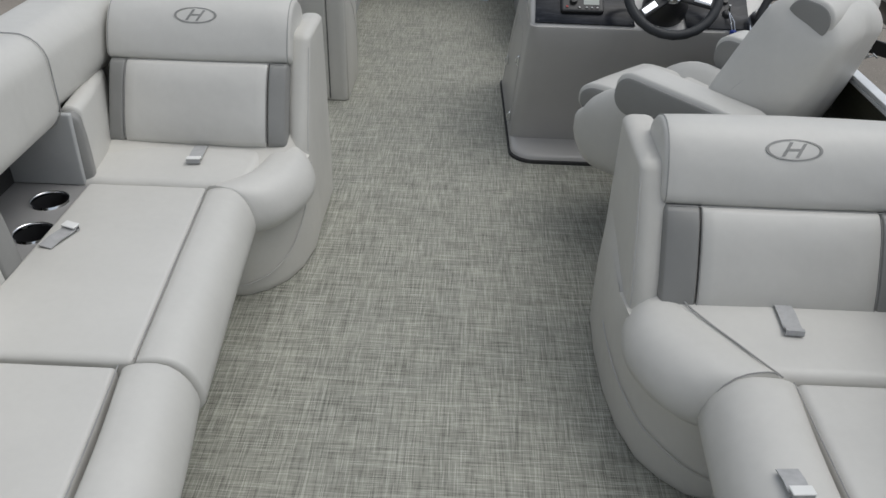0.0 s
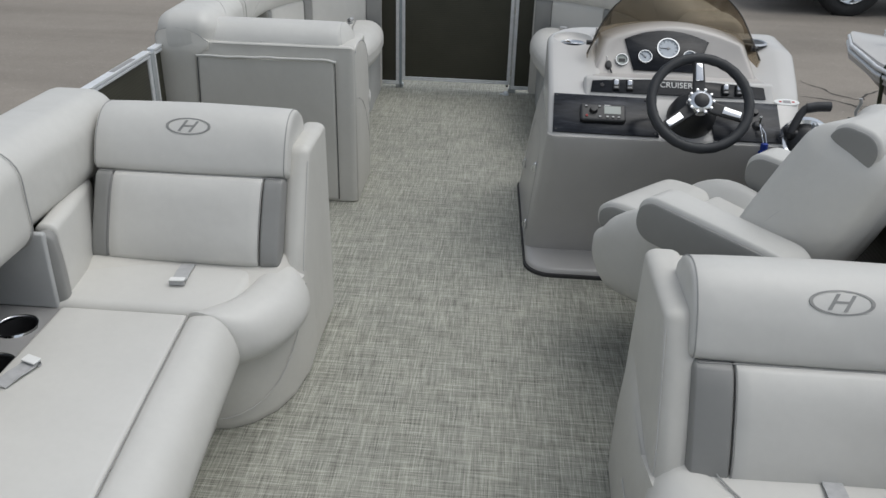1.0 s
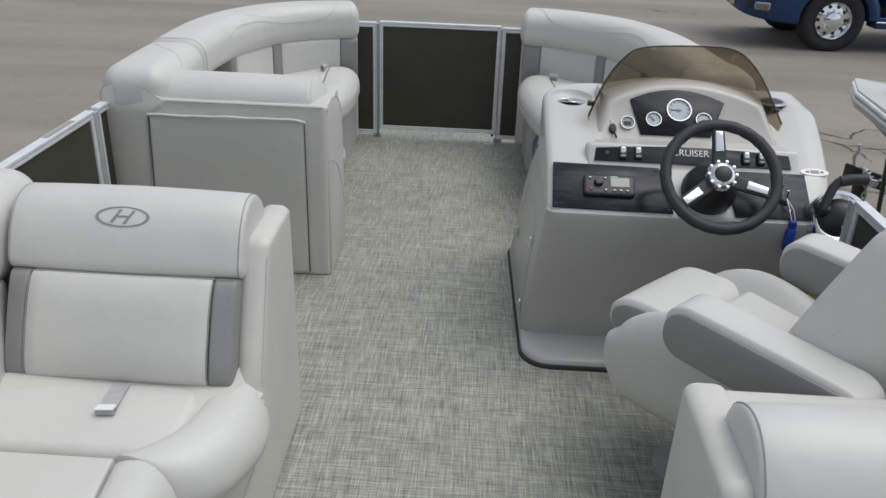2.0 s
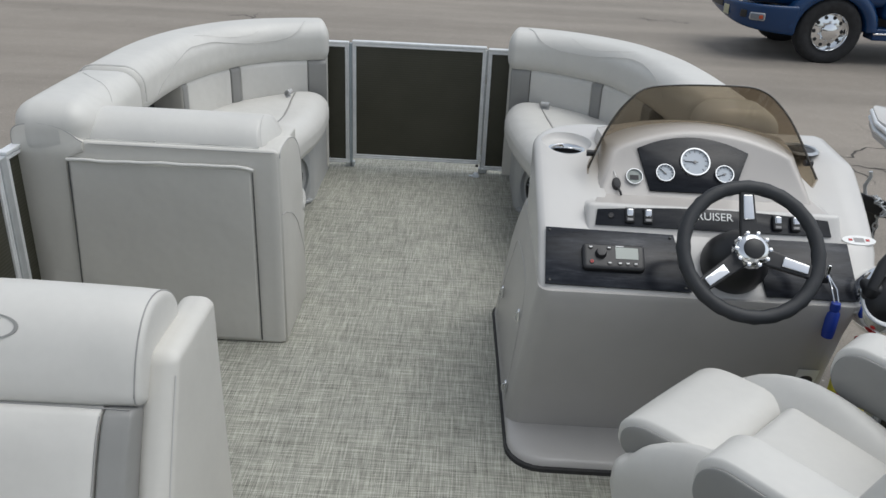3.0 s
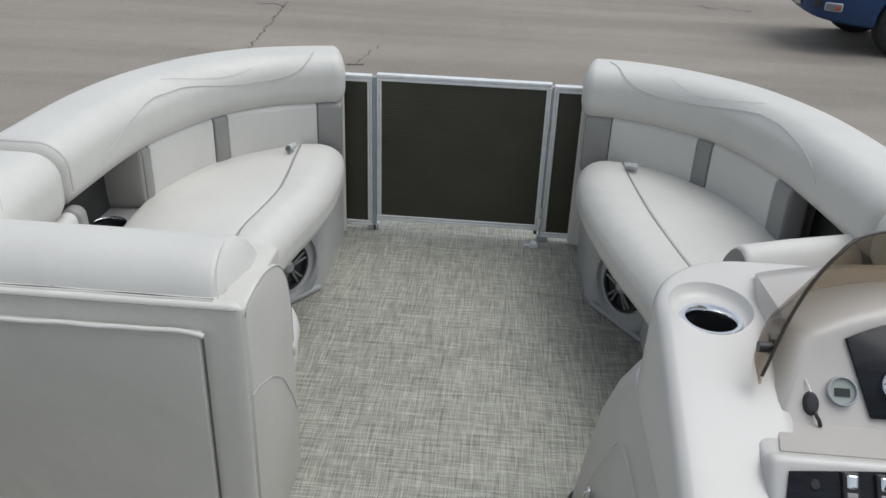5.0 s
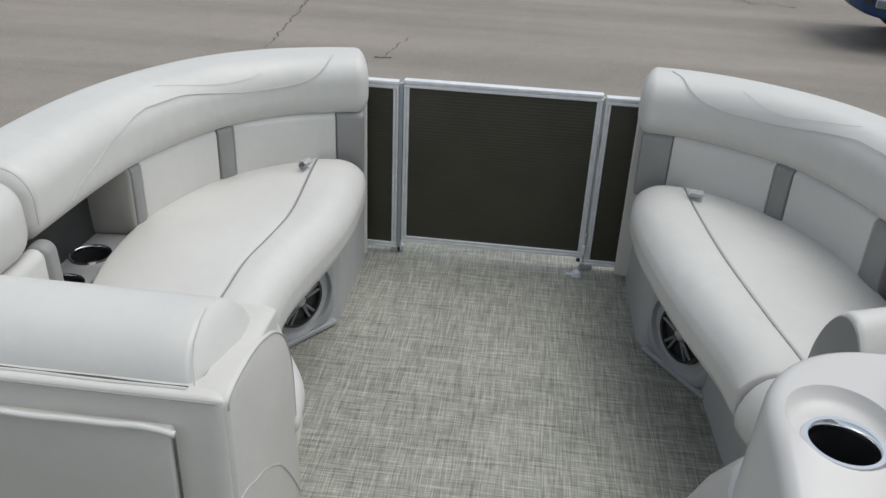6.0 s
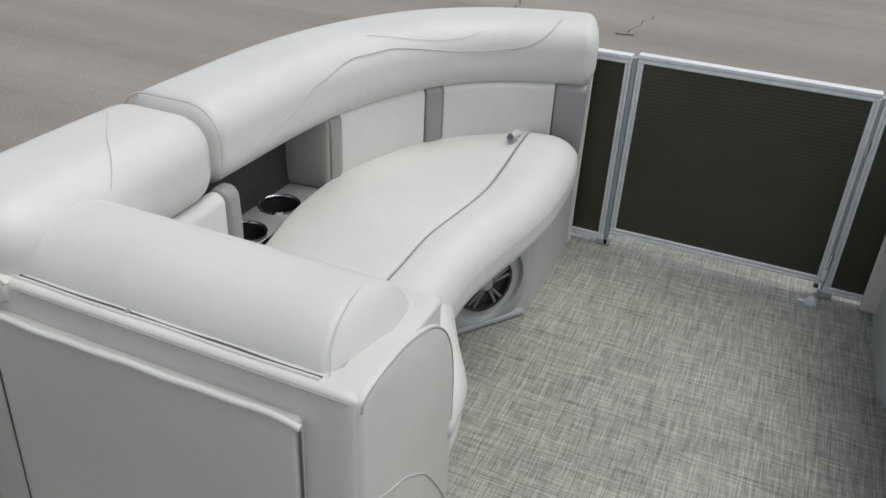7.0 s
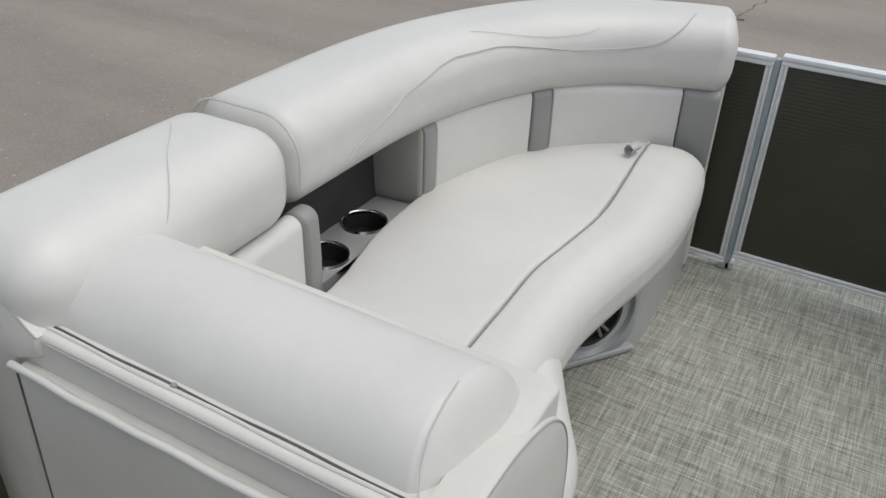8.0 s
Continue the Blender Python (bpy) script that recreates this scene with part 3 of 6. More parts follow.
def aft_back(lounge, x0, x1, y0, z0, angle, stripes, mark=0.0):
    """The leaning end backrest: padded headrest roll over a plump lower pad with grey end panels."""
    w = lean((x0 + x1) / 2, y0, z0, angle)
    half = (x1 - x0) / 2
    low, top = 0.008, 0.284
    hh, ch = top - low, (low + top) / 2

    def puff(x, h):
        q, u = min(1.0, abs(x) / half), min(1.0, abs(h - ch) / (hh / 2))
        return -0.018 - 0.024 * (1 - q ** 4) * (1 - u ** 3) - 0.006 * (1 - u ** 6)
    for nm, a, b, mat, lab in (("back_pad", stripes[0], stripes[1], IVORY, ""), ("end_panel", -half, stripes[0], GREY, "grey vinyl end panel"), ("end_panel", stripes[1], half, GREY, "grey vinyl end panel")):
        cx = (a + b) / 2

        def pw(x, d, h, cx=cx):
            return w(x + cx, d + 0.056 + puff(x + cx, h + ch) * max(0.0, min(1.0, 0.5 - d / 0.12)), h + ch)
        part(nm, rounded((b - a, 0.12, hh), (0.003 if nm == "back_pad" else 0.010, 0.022, 0.022), (14 if nm == "back_pad" else 5, 3, 12), warp=pw), mat, lounge, lab)
    for sx in stripes:
        part("piping", tube([w(sx, -0.004 + puff(sx, low + 0.02 + (hh - 0.04) * k / 12), low + 0.02 + (hh - 0.04) * k / 12) for k in range(13)], 0.0013), PIPING, lounge)
    # headrest: a round-topped section run across, closed by piped end panels
    h0, hk = 0.280, 0.915
    sec = Track([(d, h0 + h * hk) for d, h in ((0.17, 0), (0.10, -0.001), (0.03, 0), (-0.008, 0.003), (-0.024, 0.016), (-0.030, 0.05), (-0.032, 0.10), (-0.027, 0.145), (-0.013, 0.186),
                 (0.012, 0.218), (0.05, 0.238), (0.095, 0.243), (0.14, 0.233), (0.168, 0.205), (0.182, 0.16), (0.182, 0.08))], 4)
    mid = Vector((0.075, h0 + 0.115))
    wide = half + 0.008
    rings = []
    for k, (off, cut) in enumerate(((0.0, 0.020), (0.002, 0.009), (0.007, 0.003), (0.014, 0.0), (0.06, -0.002), (0.15, -0.004))):
        rings.append((-wide + off, cut))
    rings += [(0.0, -0.006)] + [(-x, c) for x, c in reversed(rings)]

    def place(x, p, cut):
        v = p - mid
        p = mid + v * (1 - cut / v.length)
        return w(x, p[0], p[1])
    head = part("headrest", rings_loft([[place(x, p, c) for p in sec.p] for x, c in rings]), IVORY, lounge, "thick ivory headrest roll")
    for s in (-1, 1):
        part("piping", tube([place(s * (wide - 0.010), sec.at(0.18 + 0.62 * k / 26), 0.0005) for k in range(27)], 0.0016), PIPING, head)
    # Thin grey tube that draws the shadow line between headrest and pad.
    part("piping", tube([w(-half + 0.012 + (2 * half - 0.024) * k / 16, -0.020, h0 - 0.003) for k in range(17)], 0.0015), PIPING, lounge)
    front = [sec.at(0.2 + 0.4 * k / 60) for k in range(61)]

    def lay(u, v, k):
        p = min(front, key=lambda q: abs(q[1] - (h0 + 0.140 + v)))
        return w(u + mark, p[0] - 0.0055 - k, h0 + 0.140 + v)
    badge(lay, head)
    return w


PROFILE = [(0.0, 0.74), (0.03, 0.86), (0.09, 0.94), (0.20, 0.99), (0.34, 1.0), (0.5, 0.97), (0.66, 0.86), (0.80, 0.64), (0.91, 0.32), (0.98, -0.05), (1.0, -0.35), (0.965, -0.65), (0.87, -0.86), (0.7, -0.97), (0.45, -1.0), (0.0, -1.0)]


def horn(name, inner, outer, z_top, z_bot, parent, tips=(0.03, 0.03), n=22, mat=IVORY, label=""):
    """A padded roll between a seam line and a free edge; z_top and z_bot run from its start to its end."""
    a, b = Track(inner), Track(outer)
    ln = (a.length + b.length) / 2
    cuts = sorted({0.0, 1.0} | {k / n for k in range(1, n)} | {q * tips[0] / ln for q in (0.08, 0.25, 0.5, 0.8)} | {1 - q * tips[1] / ln for q in (0.08, 0.25, 0.5, 0.8)})

    def section(s, grow=0.0):
        e = 1.0
        for d, t in ((s * ln, tips[0]), ((1 - s) * ln, tips[1])):
            if d < t:
                e = min(e, 0.25 + 0.75 * math.sqrt(max(0.0, 1 - (1 - d / t) ** 2)))
        zt, zb = z_top[0] + (z_top[1] - z_top[0]) * s, z_bot[0] + (z_bot[1] - z_bot[0]) * s
        keep = 1 - (1 - e) * min(1.0, max(tips) / 0.08)
        out = []
        for v, h in PROFILE:
            v = 0.45 + (v - 0.45) * (1 - (1 - e) * 0.35)
            h = -0.4 + (h + 0.4) * (keep if max(tips) < 0.02 else e)
            p = a.at(s).lerp(b.at(s), v)
            out.append((p[0], p[1], (zt + zb) / 2 + h * (zt - zb) / 2 + grow))
        return out
    ob = part(name, rings_loft([section(s) for s in cuts]), mat, parent, label)
    return ob, section


def beside(pts, off):
    """A line run alongside another, off to its left."""
    t = Track(pts)
    return [tuple(t.at(k / 6) + t.side(k / 6) * off) for k in range(7)]


def strap(x, y, z, parent, turn=0.0, length=0.10, curl=False, tip=True):
    """A short grey pull strap with a folded metal tip."""
    m = Matrix.Translation((x, y, z)) @ Matrix.Rotation(radians(turn), 4, "Z")
    bm = bmesh.new()
    prof = [(0.02, 0.0), (-0.005, 0.003), (-0.03, 0.006), (-0.06, 0.005), (-0.080, 0.006), (-0.093, 0.014), (-0.100, 0.013), (-0.102, 0.003), (-0.090, 0.001)]
    if curl:
        prof = [(0.02, -0.004), (0.0, 0.002), (-0.014, 0.010), (-0.022, 0.024), (-0.016, 0.038), (-0.003, 0.041), (0.006, 0.032), (0.002, 0.022), (-0.006, 0.022)]
    prof = [(a * length / 0.10, b) for a, b in prof] if not curl else prof
    rows = [[bm.verts.new(m @ Vector((sx, a, b + dz))) for sx, dz in ((-0.021, 0), (0.021, 0), (0.021, 0.003), (-0.021, 0.003))] for a, b in prof]
    for p, q in zip(rows, rows[1:]):
        for k in range(4):
            bm.faces.new((p[k], p[(k + 1) % 4], q[(k + 1) % 4], q[k]))
    bm.faces.new(rows[0])
    bm.faces.new(rows[-1])
    ob = part("pull_strap", bm, STRAP, parent, "grey webbing pull strap")
    if tip and not curl:
        a, b = prof[-3]
        flap = rounded((0.043, 0.024, 0.004), (0.002, 0.002, 0.0015), (1, 1, 1), warp=lambda px, py, pz: tuple(m @ Vector((px, a + 0.008 + py, b + 0.0045 + pz - 0.1 * py))))
        part("strap_tip", flap, WHITE, ob, "pale folded strap tip")


def nose(v):
    """How a bolster's height falls off towards its free side (v from 0 in the middle to 1)."""
    return math.sqrt(max(0.02, 1 - 0.93 * max(0.0, v) ** 2.3))


ROLL_R = 0.078


def roll(name, pts, width, z0, z1, parent, ends=0.05, seg=16, mat=IVORY):
    """A back roll with a rounded section."""
    tr = Track(pts)
    return part(name, rounded((tr.length, width, z1 - z0), (ends, ROLL_R, ROLL_R), (seg, 3, 3), (0, 0.005, 0.005), along(tr, (z0 + z1) / 2)), mat, parent)


def on_roll(width, height, angle, r=ROLL_R):
    """Where a ray at an angle leaves a rounded section, from its middle."""
    c, s = math.cos(radians(angle)), math.sin(radians(angle))
    lo, hi = 0.0, 1.0
    for _ in range(30):
        t = (lo + hi) / 2
        dx, dy = abs(c * t) - (width / 2 - r), abs(s * t) - (height / 2 - r)
        out = math.hypot(max(dx, 0), max(dy, 0)) + min(max(dx, dy), 0) - r
        lo, hi = (t, hi) if out < 0 else (lo, t)
    return c * lo, s * lo


def wall_pad(name, pts, z0, z1, thick, parent, mat, ends=0.012, flare=0.0, label=""):
    """An upright pad that follows a line; its foot stands flare nearer to the seat."""
    tr = Track(pts)
    hh, cz = (z1 - z0) / 2, (z0 + z1) / 2
    w = along(tr, cz)

    def fw(x, y, z):
        return w(x, y + flare * (0.5 - z / hh / 2), z)
    return part(name, rounded((tr.length, thick, z1 - z0), (ends, 0.025, 0.025), (10, 2, 4), (0, 0.008, 0), fw), mat, parent, label)


# port aft lounge
port = thing("lounge_seat", "ivory vinyl corner lounge with grey accents and badge", "lounge seat", "lounge seats", at=(-0.75, 1.2, 0))
part("base", block(-1.17, -0.47, -0.6, 2.30, 0.0, 0.30, 0.02, (2, 4, 2)), SHELL, port)
foot = [(-0.56, 2.13), (-0.50, 2.125), (-0.43, 2.135), (-0.37, 2.17), (-0.315, 2.235), (-0.28, 2.32), (-0.262, 2.44), (-0.268, 2.60), (-0.285, 2.76), (-0.30, 2.86), (-0.62, 2.87), (-0.95, 2.87), (-1.15, 2.87), (-1.15, 2.3), (-0.9, 2.14), (-0.7, 2.13)]


def shroud(outline, parent, z1, y_rise):
    """A curved base that rises into the end of the backrest behind y_rise."""
    rings = []
    n = len(outline)
    cx, cy = sum(p[0] for p in outline) / n, sum(p[1] for p in outline) / n
    for z, k in ((0.0, 0.975), (0.012, 0.995), (0.03, 1.0), (0.12, 1.004), (0.24, 1.0), (z1, 0.985)):
        rings.append([(cx + (x - cx) * k, cy + (y - cy) * k, z) for x, y in outline])
    for z, k in ((0.05, 0.965), (0.10, 0.935), (0.14, 0.90)):
        rings.append([(cx + (x - cx) * k, cy + (y - cy) * k, z1 + z * max(0.0, min(1.0, (y - y_rise) / 0.26))) for x, y in outline])
    return part("corner_base", rings_loft(rings), SHELL, parent, "curved vinyl-wrapped corner base")


shroud(foot, port, 0.36, 2.42)
seam = Track([(-0.52, 2.118), (-0.43, 2.13), (-0.36, 2.172), (-0.305, 2.24), (-0.272, 2.33), (-0.258, 2.42)])
part("stitch_line", tube([(*seam.at(k / 14), 0.045 + 0.30 * (k / 14) ** 2.6) for k in range(15)], 0.0018), STITCH, port)


def end_shell(parent, x0, x1, y_front, y_back, top, mirror=1):
    """The upright end of the backrest, its front edge following the backrest's lean."""
    cx, cy, hz = (x0 + x1) / 2, (y_front + y_back) / 2, top / 2

    def warp(x, y, z):
        h = z + hz
        f = 0.5 - y / (y_back - y_front)
        move = 0.25 * ((h - 0.36) + math.sqrt((h - 0.36) ** 2 + 0.004))
        pinch = 0.006 * max(0.0, h / top - 0.25)
        return (cx + x - mirror * pinch, cy + y + f * move - (0.02 * (1 - f) * h / top), h)
    ob = part("end_shell", rounded((x1 - x0, y_back - y_front, top), (0.030, 0.034, 0.022), (4, 6, 14), (0.004, 0.012, 0), warp), SHELL, parent)
    xs = -1 if mirror < 0 else 1
    part("stitch_line", tube([warp(xs * ((x1 - x0) / 2 - 0.004), -(y_back - y_front) / 2 + 0.012, -hz + 0.32 + (top - 0.36) * k / 8) for k in range(9)], 0.0016), STITCH, ob)
    return ob


end_shell(port, -0.342, -0.267, 2.425, 2.87, 0.711, 1)
aft_back(port, -0.908, -0.331, 2.412, 0.380, 27, (-0.228, 0.226), -0.007)
part("seat_shell", block(-1.15, -0.33, 2.62, 2.86, 0.2, 0.66, 0.03), SHELL, port)
part("seat_cushion", block(-0.93, -0.40, 2.150, 2.52, 0.27, 0.392, (0.03, 0.03, 0.03), (6, 6, 2), (0, 0, 0.008)), IVORY, port)
_, sec = horn("end_bolster", [(-0.525, 2.133), (-0.470, 2.178), (-0.418, 2.245), (-0.392, 2.335), (-0.375, 2.49)], [(-0.375, 2.096), (-0.312, 2.136), (-0.262, 2.21), (-0.236, 2.31), (-0.243, 2.40), (-0.285, 2.49)], (0.404, 0.394), (0.245, 0.255), port, (0.014, 0.04))
part("seat_cushion", block(-0.868, -0.512, 1.355, 2.142, 0.27, 0.392, (0.014, 0.02, 0.016), (6, 8, 2), (0, 0, 0.008), lambda x, y, z: (x + (0.085 * (2.14 - y)) * max(0, (x + 0.868) / 0.356), y, z)), IVORY, port)
LINE = [(-0.462, 2.128), (-0.432, 1.75), (-0.396, 1.352)]
horn("bolster", beside(LINE, -0.050), beside(LINE, 0.090), (0.402, 0.402), (0.235, 0.235), port, (0.014, 0.012))
part("piping", tube([(-0.513 + 0.085 * (2.14 - y), y, 0.392) for y in [1.36 + 0.77 * k / 12 for k in range(13)]], 0.0018), PIPING, port)
part("seat_cushion", block(-0.90, -0.476, 0.0, 1.343, 0.27, 0.388, (0.014, 0.02, 0.016), (6, 8, 2), (0, 0, 0.008), lambda x, y, z: (x + (0.13 * (1.34 - y) * (1 - 0.3 * (1.34 - y))) * max(0, (x + 0.9) / 0.424), y, z)), IVORY, port)
LINE = [(-0.412, 1.343), (-0.372, 1.05), (-0.355, 0.7), (-0.36, 0.0)]
horn("bolster", beside(LINE, -0.055), beside(LINE, 0.098), (0.404, 0.404), (0.235, 0.235), port, (0.012, 0.012))
part("piping", tube([(-0.475 + 0.13 * (1.34 - y) * (1 - 0.3 * (1.34 - y)), y, 0.389) for y in [0.3 + 1.04 * k / 12 for k in range(13)]], 0.0018), PIPING, port)
strap(-0.600, 2.370, 0.400, port, 5, 0.105)
strap(-0.822, 1.785, 0.398, port, 160, 0.085)
part("side_board", block(-1.17, -1.13, -0.6, 2.86, 0.2, 0.70, 0.012), SHELL, port)
part("cup_tray", holed_plate(-1.135, -0.855, 1.60, 2.30, 0.372, 0.07, [(-0.948, 2.052), (-0.912, 1.874)], 0.054), PLASTIC, port, "moulded grey cup holder tray")
part("cubby_wall", block(-1.130, -0.885, 2.150, 2.170, 0.373, 0.60, 0.006), BASE_GREY, port, "grey vinyl wall beside the cups")
# Added sheet that draws the shade behind the port cups.
part("cubby_shade", block(-1.132, -1.10, 1.60, 2.30, 0.37, 0.60, 0.006), CUBBY_SHADE, port, "near-black sheet standing for the shade behind the cups")
cup_ring(-0.948, 2.052, 0.372, port, r=0.054)
cup_ring(-0.912, 1.874, 0.372, port, r=0.054)
wall_pad("side_pad", [(-0.910, 2.205), (-0.932, 2.35), (-0.975, 2.55)], 0.33, 0.60, 0.06, port, IVORY, flare=-0.008)
wall_pad("side_panel", [(-0.898, 2.160), (-0.901, 2.182), (-0.906, 2.208)], 0.33, 0.592, 0.050, port, GREY, flare=-0.008, label="grey vinyl end panel")
wall_pad("side_pad", [(-0.925, 0.0), (-0.925, 0.9), (-0.925, 1.64)], 0.36, 0.60, 0.07, port, IVORY, flare=-0.03)
wall_pad("side_panel", [(-0.925, 1.635), (-0.925, 1.68), (-0.928, 1.725)], 0.35, 0.59, 0.072, port, GREY, flare=-0.03, label="grey vinyl end panel")
roll("back_roll", [(-1.035, -0.1), (-1.035, 1.0), (-1.04, 2.19)], 0.28, 0.555, 0.835, port, 0.07)
roll("back_roll", [(-1.05, 2.12), (-1.055, 2.4), (-1.05, 2.80)], 0.245, 0.565, 0.815, port, 0.07)
part("piping", tube([(-1.038 + u, 2.135, 0.695 + v) for u, v in (on_roll(0.284, 0.284, a) for a in range(-60, 200, 8))], 0.002), PIPING, port)

# starboard aft lounge
star = thing("lounge_seat", "ivory vinyl lounge with grey accents and badge behind the helm", "lounge seat", "lounge seats", at=(1.0, 1.2, 0))
foot_s = [(1.36, 1.30), (1.1, 1.34), (0.90, 1.37), (0.80, 1.40), (0.745, 1.45), (0.70, 1.51), (0.665, 1.62), (0.648, 1.76), (0.643, 1.93), (0.65, 2.08), (0.67, 2.16), (0.9, 2.17), (1.15, 2.17), (1.36, 2.17), (1.36, 1.9), (1.36, 1.6)]
shroud(foot_s, star, 0.34, 1.80)
seam = Track([(0.643, 1.86), (0.645, 1.76), (0.657, 1.64), (0.69, 1.52), (0.74, 1.445), (0.80, 1.392), (0.88, 1.366)])
part("stitch_line", tube([(*seam.at(k / 16), 0.175 - 0.05 * (k / 16) - 0.05 * (k / 16) ** 2) for k in range(17)], 0.0018), STITCH, star)
end_shell(star, 0.664, 0.75, 1.67, 2.16, 0.677, -1)
part("seat_shell", block(0.70, 1.36, 1.86, 2.15, 0.2, 0.66, 0.03), SHELL, star)
aft_back(star, 0.728, 1.336, 1.665, 0.335, 27, (-0.216, 0.207), -0.009)
part("base", block(0.86, 1.36, -0.6, 1.45, 0.0, 0.30, 0.02), SHELL, star)
part("seat_cushion", block(0.75, 1.37, 1.405, 1.80, 0.25, 0.385, 0.03, (6, 6, 2), (0, 0, 0.008)), IVORY, star)
STAR_SEAM = [(0.945, 1.392), (0.905, 1.455), (0.868, 1.515), (0.836, 1.565), (0.800, 1.630), (0.772, 1.70)]
_, sec = horn("end_bolster", STAR_SEAM, [(0.800, 1.368), (0.735, 1.392), (0.682, 1.45), (0.645, 1.55), (0.648, 1.65), (0.690, 1.76)], (0.404, 0.386), (0.235, 0.25), star, (0.014, 0.04))
part("piping", tube([(x, y, z + 0.001) for x, y, z in sec(0.03)[1:9]], 0.0016), PIPING, star)
part("seat_cushion", block(0.965, 1.37, 0.0, 1.392, 0.26, 0.388, 0.024, (6, 8, 2), (0, 0, 0.008)), IVORY, star)
LINE = [(0.873, 1.388), (0.858, 1.1), (0.86, 0.7), (0.87, 0.0)]
horn("bolster", beside(LINE, 0.095), beside(LINE, -0.095), (0.404, 0.404), (0.225, 0.225), star, (0.014, 0.012))
part("piping", tube([(0.963, 0.3 + 1.08 * k / 12, 0.390) for k in range(13)], 0.0018), PIPING, star)
part("piping", tube([(x - 0.002, y, 0.3925) for x, y in (Track(STAR_SEAM).at(k / 20) for k in range(20))], 0.0022), PIPING, star)
strap(1.019, 1.645, 0.394, star, -4, 0.11, tip=False)
strap(0.862, 1.105, 0.405, star, 4, 0.06)
roll("back_roll", [(1.40, -0.1), (1.40, 0.6), (1.40, 1.30)], 0.24, 0.57, 0.82, star, 0.07)

# port bow lounge with the privacy cabinet
bow_p = thing("lounge_seat", "ivory vinyl bow lounge with curved back roll and speaker", "lounge seat", "lounge seats", at=(-0.8, 4.7, 0))
bow_s = thing("lounge_seat", "ivory vinyl bow lounge beside the helm console", "lounge seat", "lounge seats", at=(0.85, 4.8, 0))


def bow_lounge(t, s, centre, pads, seamline, front, back, base, corner, cuts, wave, tray_x, knot):
    """A curved bow seat; s is -1 to port and 1 to starboard. Lines run from the gate round to the side."""
    wd, z0, z1 = 0.256, 0.634, 0.838
    roll("back_roll", centre, wd, z0, z1, t, 0.045, 34)
    ct = Track(centre)
    for turns in wave:
        line = []
        curve = Track(turns)
        for k in range(37):
            q, a = curve.at(k / 36)
            n = ct.side(q)
            u, v = on_roll(wd + 0.0085, z1 - z0 + 0.0055, a)
            c = ct.at(q) + n * (u if n.dot(Vector((0, 4.6)) - ct.at(q)) > 0 else -u)
            line.append((c[0], c[1], (z0 + z1) / 2 + v))
        part("stitch_line", tube(line, 0.0014 if len(turns) > 8 else 0.0006), STITCH, t)
    line = Track(pads)
    for a, b, mat in cuts:
        pts = [tuple(line.at(a + (b - a) * k / 6)) for k in range(7)]
        wall_pad("back_pad" if mat is IVORY else "band", pts, 0.42, 0.655, 0.07 if mat is IVORY else 0.072, t, mat, 0.006, label="" if mat is IVORY else "grey vinyl band")
    outer = [tuple(ct.at(k / 10) + (ct.side(k / 10) * (0.06 if ct.side(k / 10).dot(Vector((0, 4.6)) - ct.at(k / 10)) < 0 else -0.06))) for k in range(11)]
    part("backing", rounded((Track(outer).length, 0.05, 0.64), 0.01, (24, 1, 2), warp=along(Track(outer), 0.34)), SHELL, t)
    seam_t, back_t, front_t = Track(seamline), Track(back), Track(front)
    L, W = seam_t.length, 0.36
    part("seat_cushion", rounded((L, W, 0.12), (0.02, 0.012, 0.018), (22, 10, 2), (0, 0, 0.010), between(seam_t, back_t, L, W, lambda q, v: 0.428 - 0.024 * v + 0.018 * (1 - q))), IVORY, t)
    high = between(front_t, seam_t, L, 0.17, lambda q, v: 0.0)

    def bw(x, y, z):
        v = y / 0.17 + 0.5
        f = nose((0.70 - v) / 0.70)
        px, py, pz = high(x, y, z * f)
        return (px, py, pz + 0.398 + 0.020 * (0.5 - x / L) - 0.008 * (1 - f))
    part("bolster", rounded((L, 0.17, 0.185), (0.05, 0.010, 0.016), (26, 12, 3), (0, 0, 0.003), bw), IVORY, t)
    part("piping", tube([(*seam_t.at(0.02 + 0.96 * k / 30), 0.4885 + 0.019 * (1 - k / 30)) for k in range(31)], 0.0018), PIPING, t)
    part("base", rings_loft([[(x, y, z) for x, y in base] for z in (0.0, 0.02, 0.2, 0.40)]), BASE_GREY, t, "grey vinyl-wrapped base")
    # speaker in its slanting pod
    a, b = Vector((*corner[0], 0)), Vector((*corner[1], 0))
    mid = a * 0.36 + b * 0.64 + Vector((0, 0, 0.154))
    out = Vector((0, 0, 1)).cross(b - a).normalized()
    if out.x * s > 0:
        out = -out
    m = Matrix.Translation(mid + out * 0.002) @ out.to_track_quat("Z", "Y").to_matrix().to_4x4()
    ring_n = 40
    rows = []
    for k in range(ring_n):
        q = 2 * math.pi * k / ring_n
        c, sn = math.cos(q), math.sin(q)
        edge = min(0.150 / max(abs(c), abs(sn)), 0.172)
        deep = max(0.0, (m.to_3x3() @ Vector((c, sn, 0))).dot((a - b).normalized()) + 0.15) * 0.034
        rows.append([m @ Vector((c * r, sn * r, h)) for r, h in ((edge, -0.03), (edge, 0.012), (edge - 0.006, 0.017), (0.134, 0.018), (0.129, 0.014 - deep * 0.5), (0.119, 0.003 - deep), (0.106, -0.010 - deep), (0.096, -0.012))])
    bm = bmesh.new()
    vs = [[bm.verts.new(p) for p in r] for r in rows]
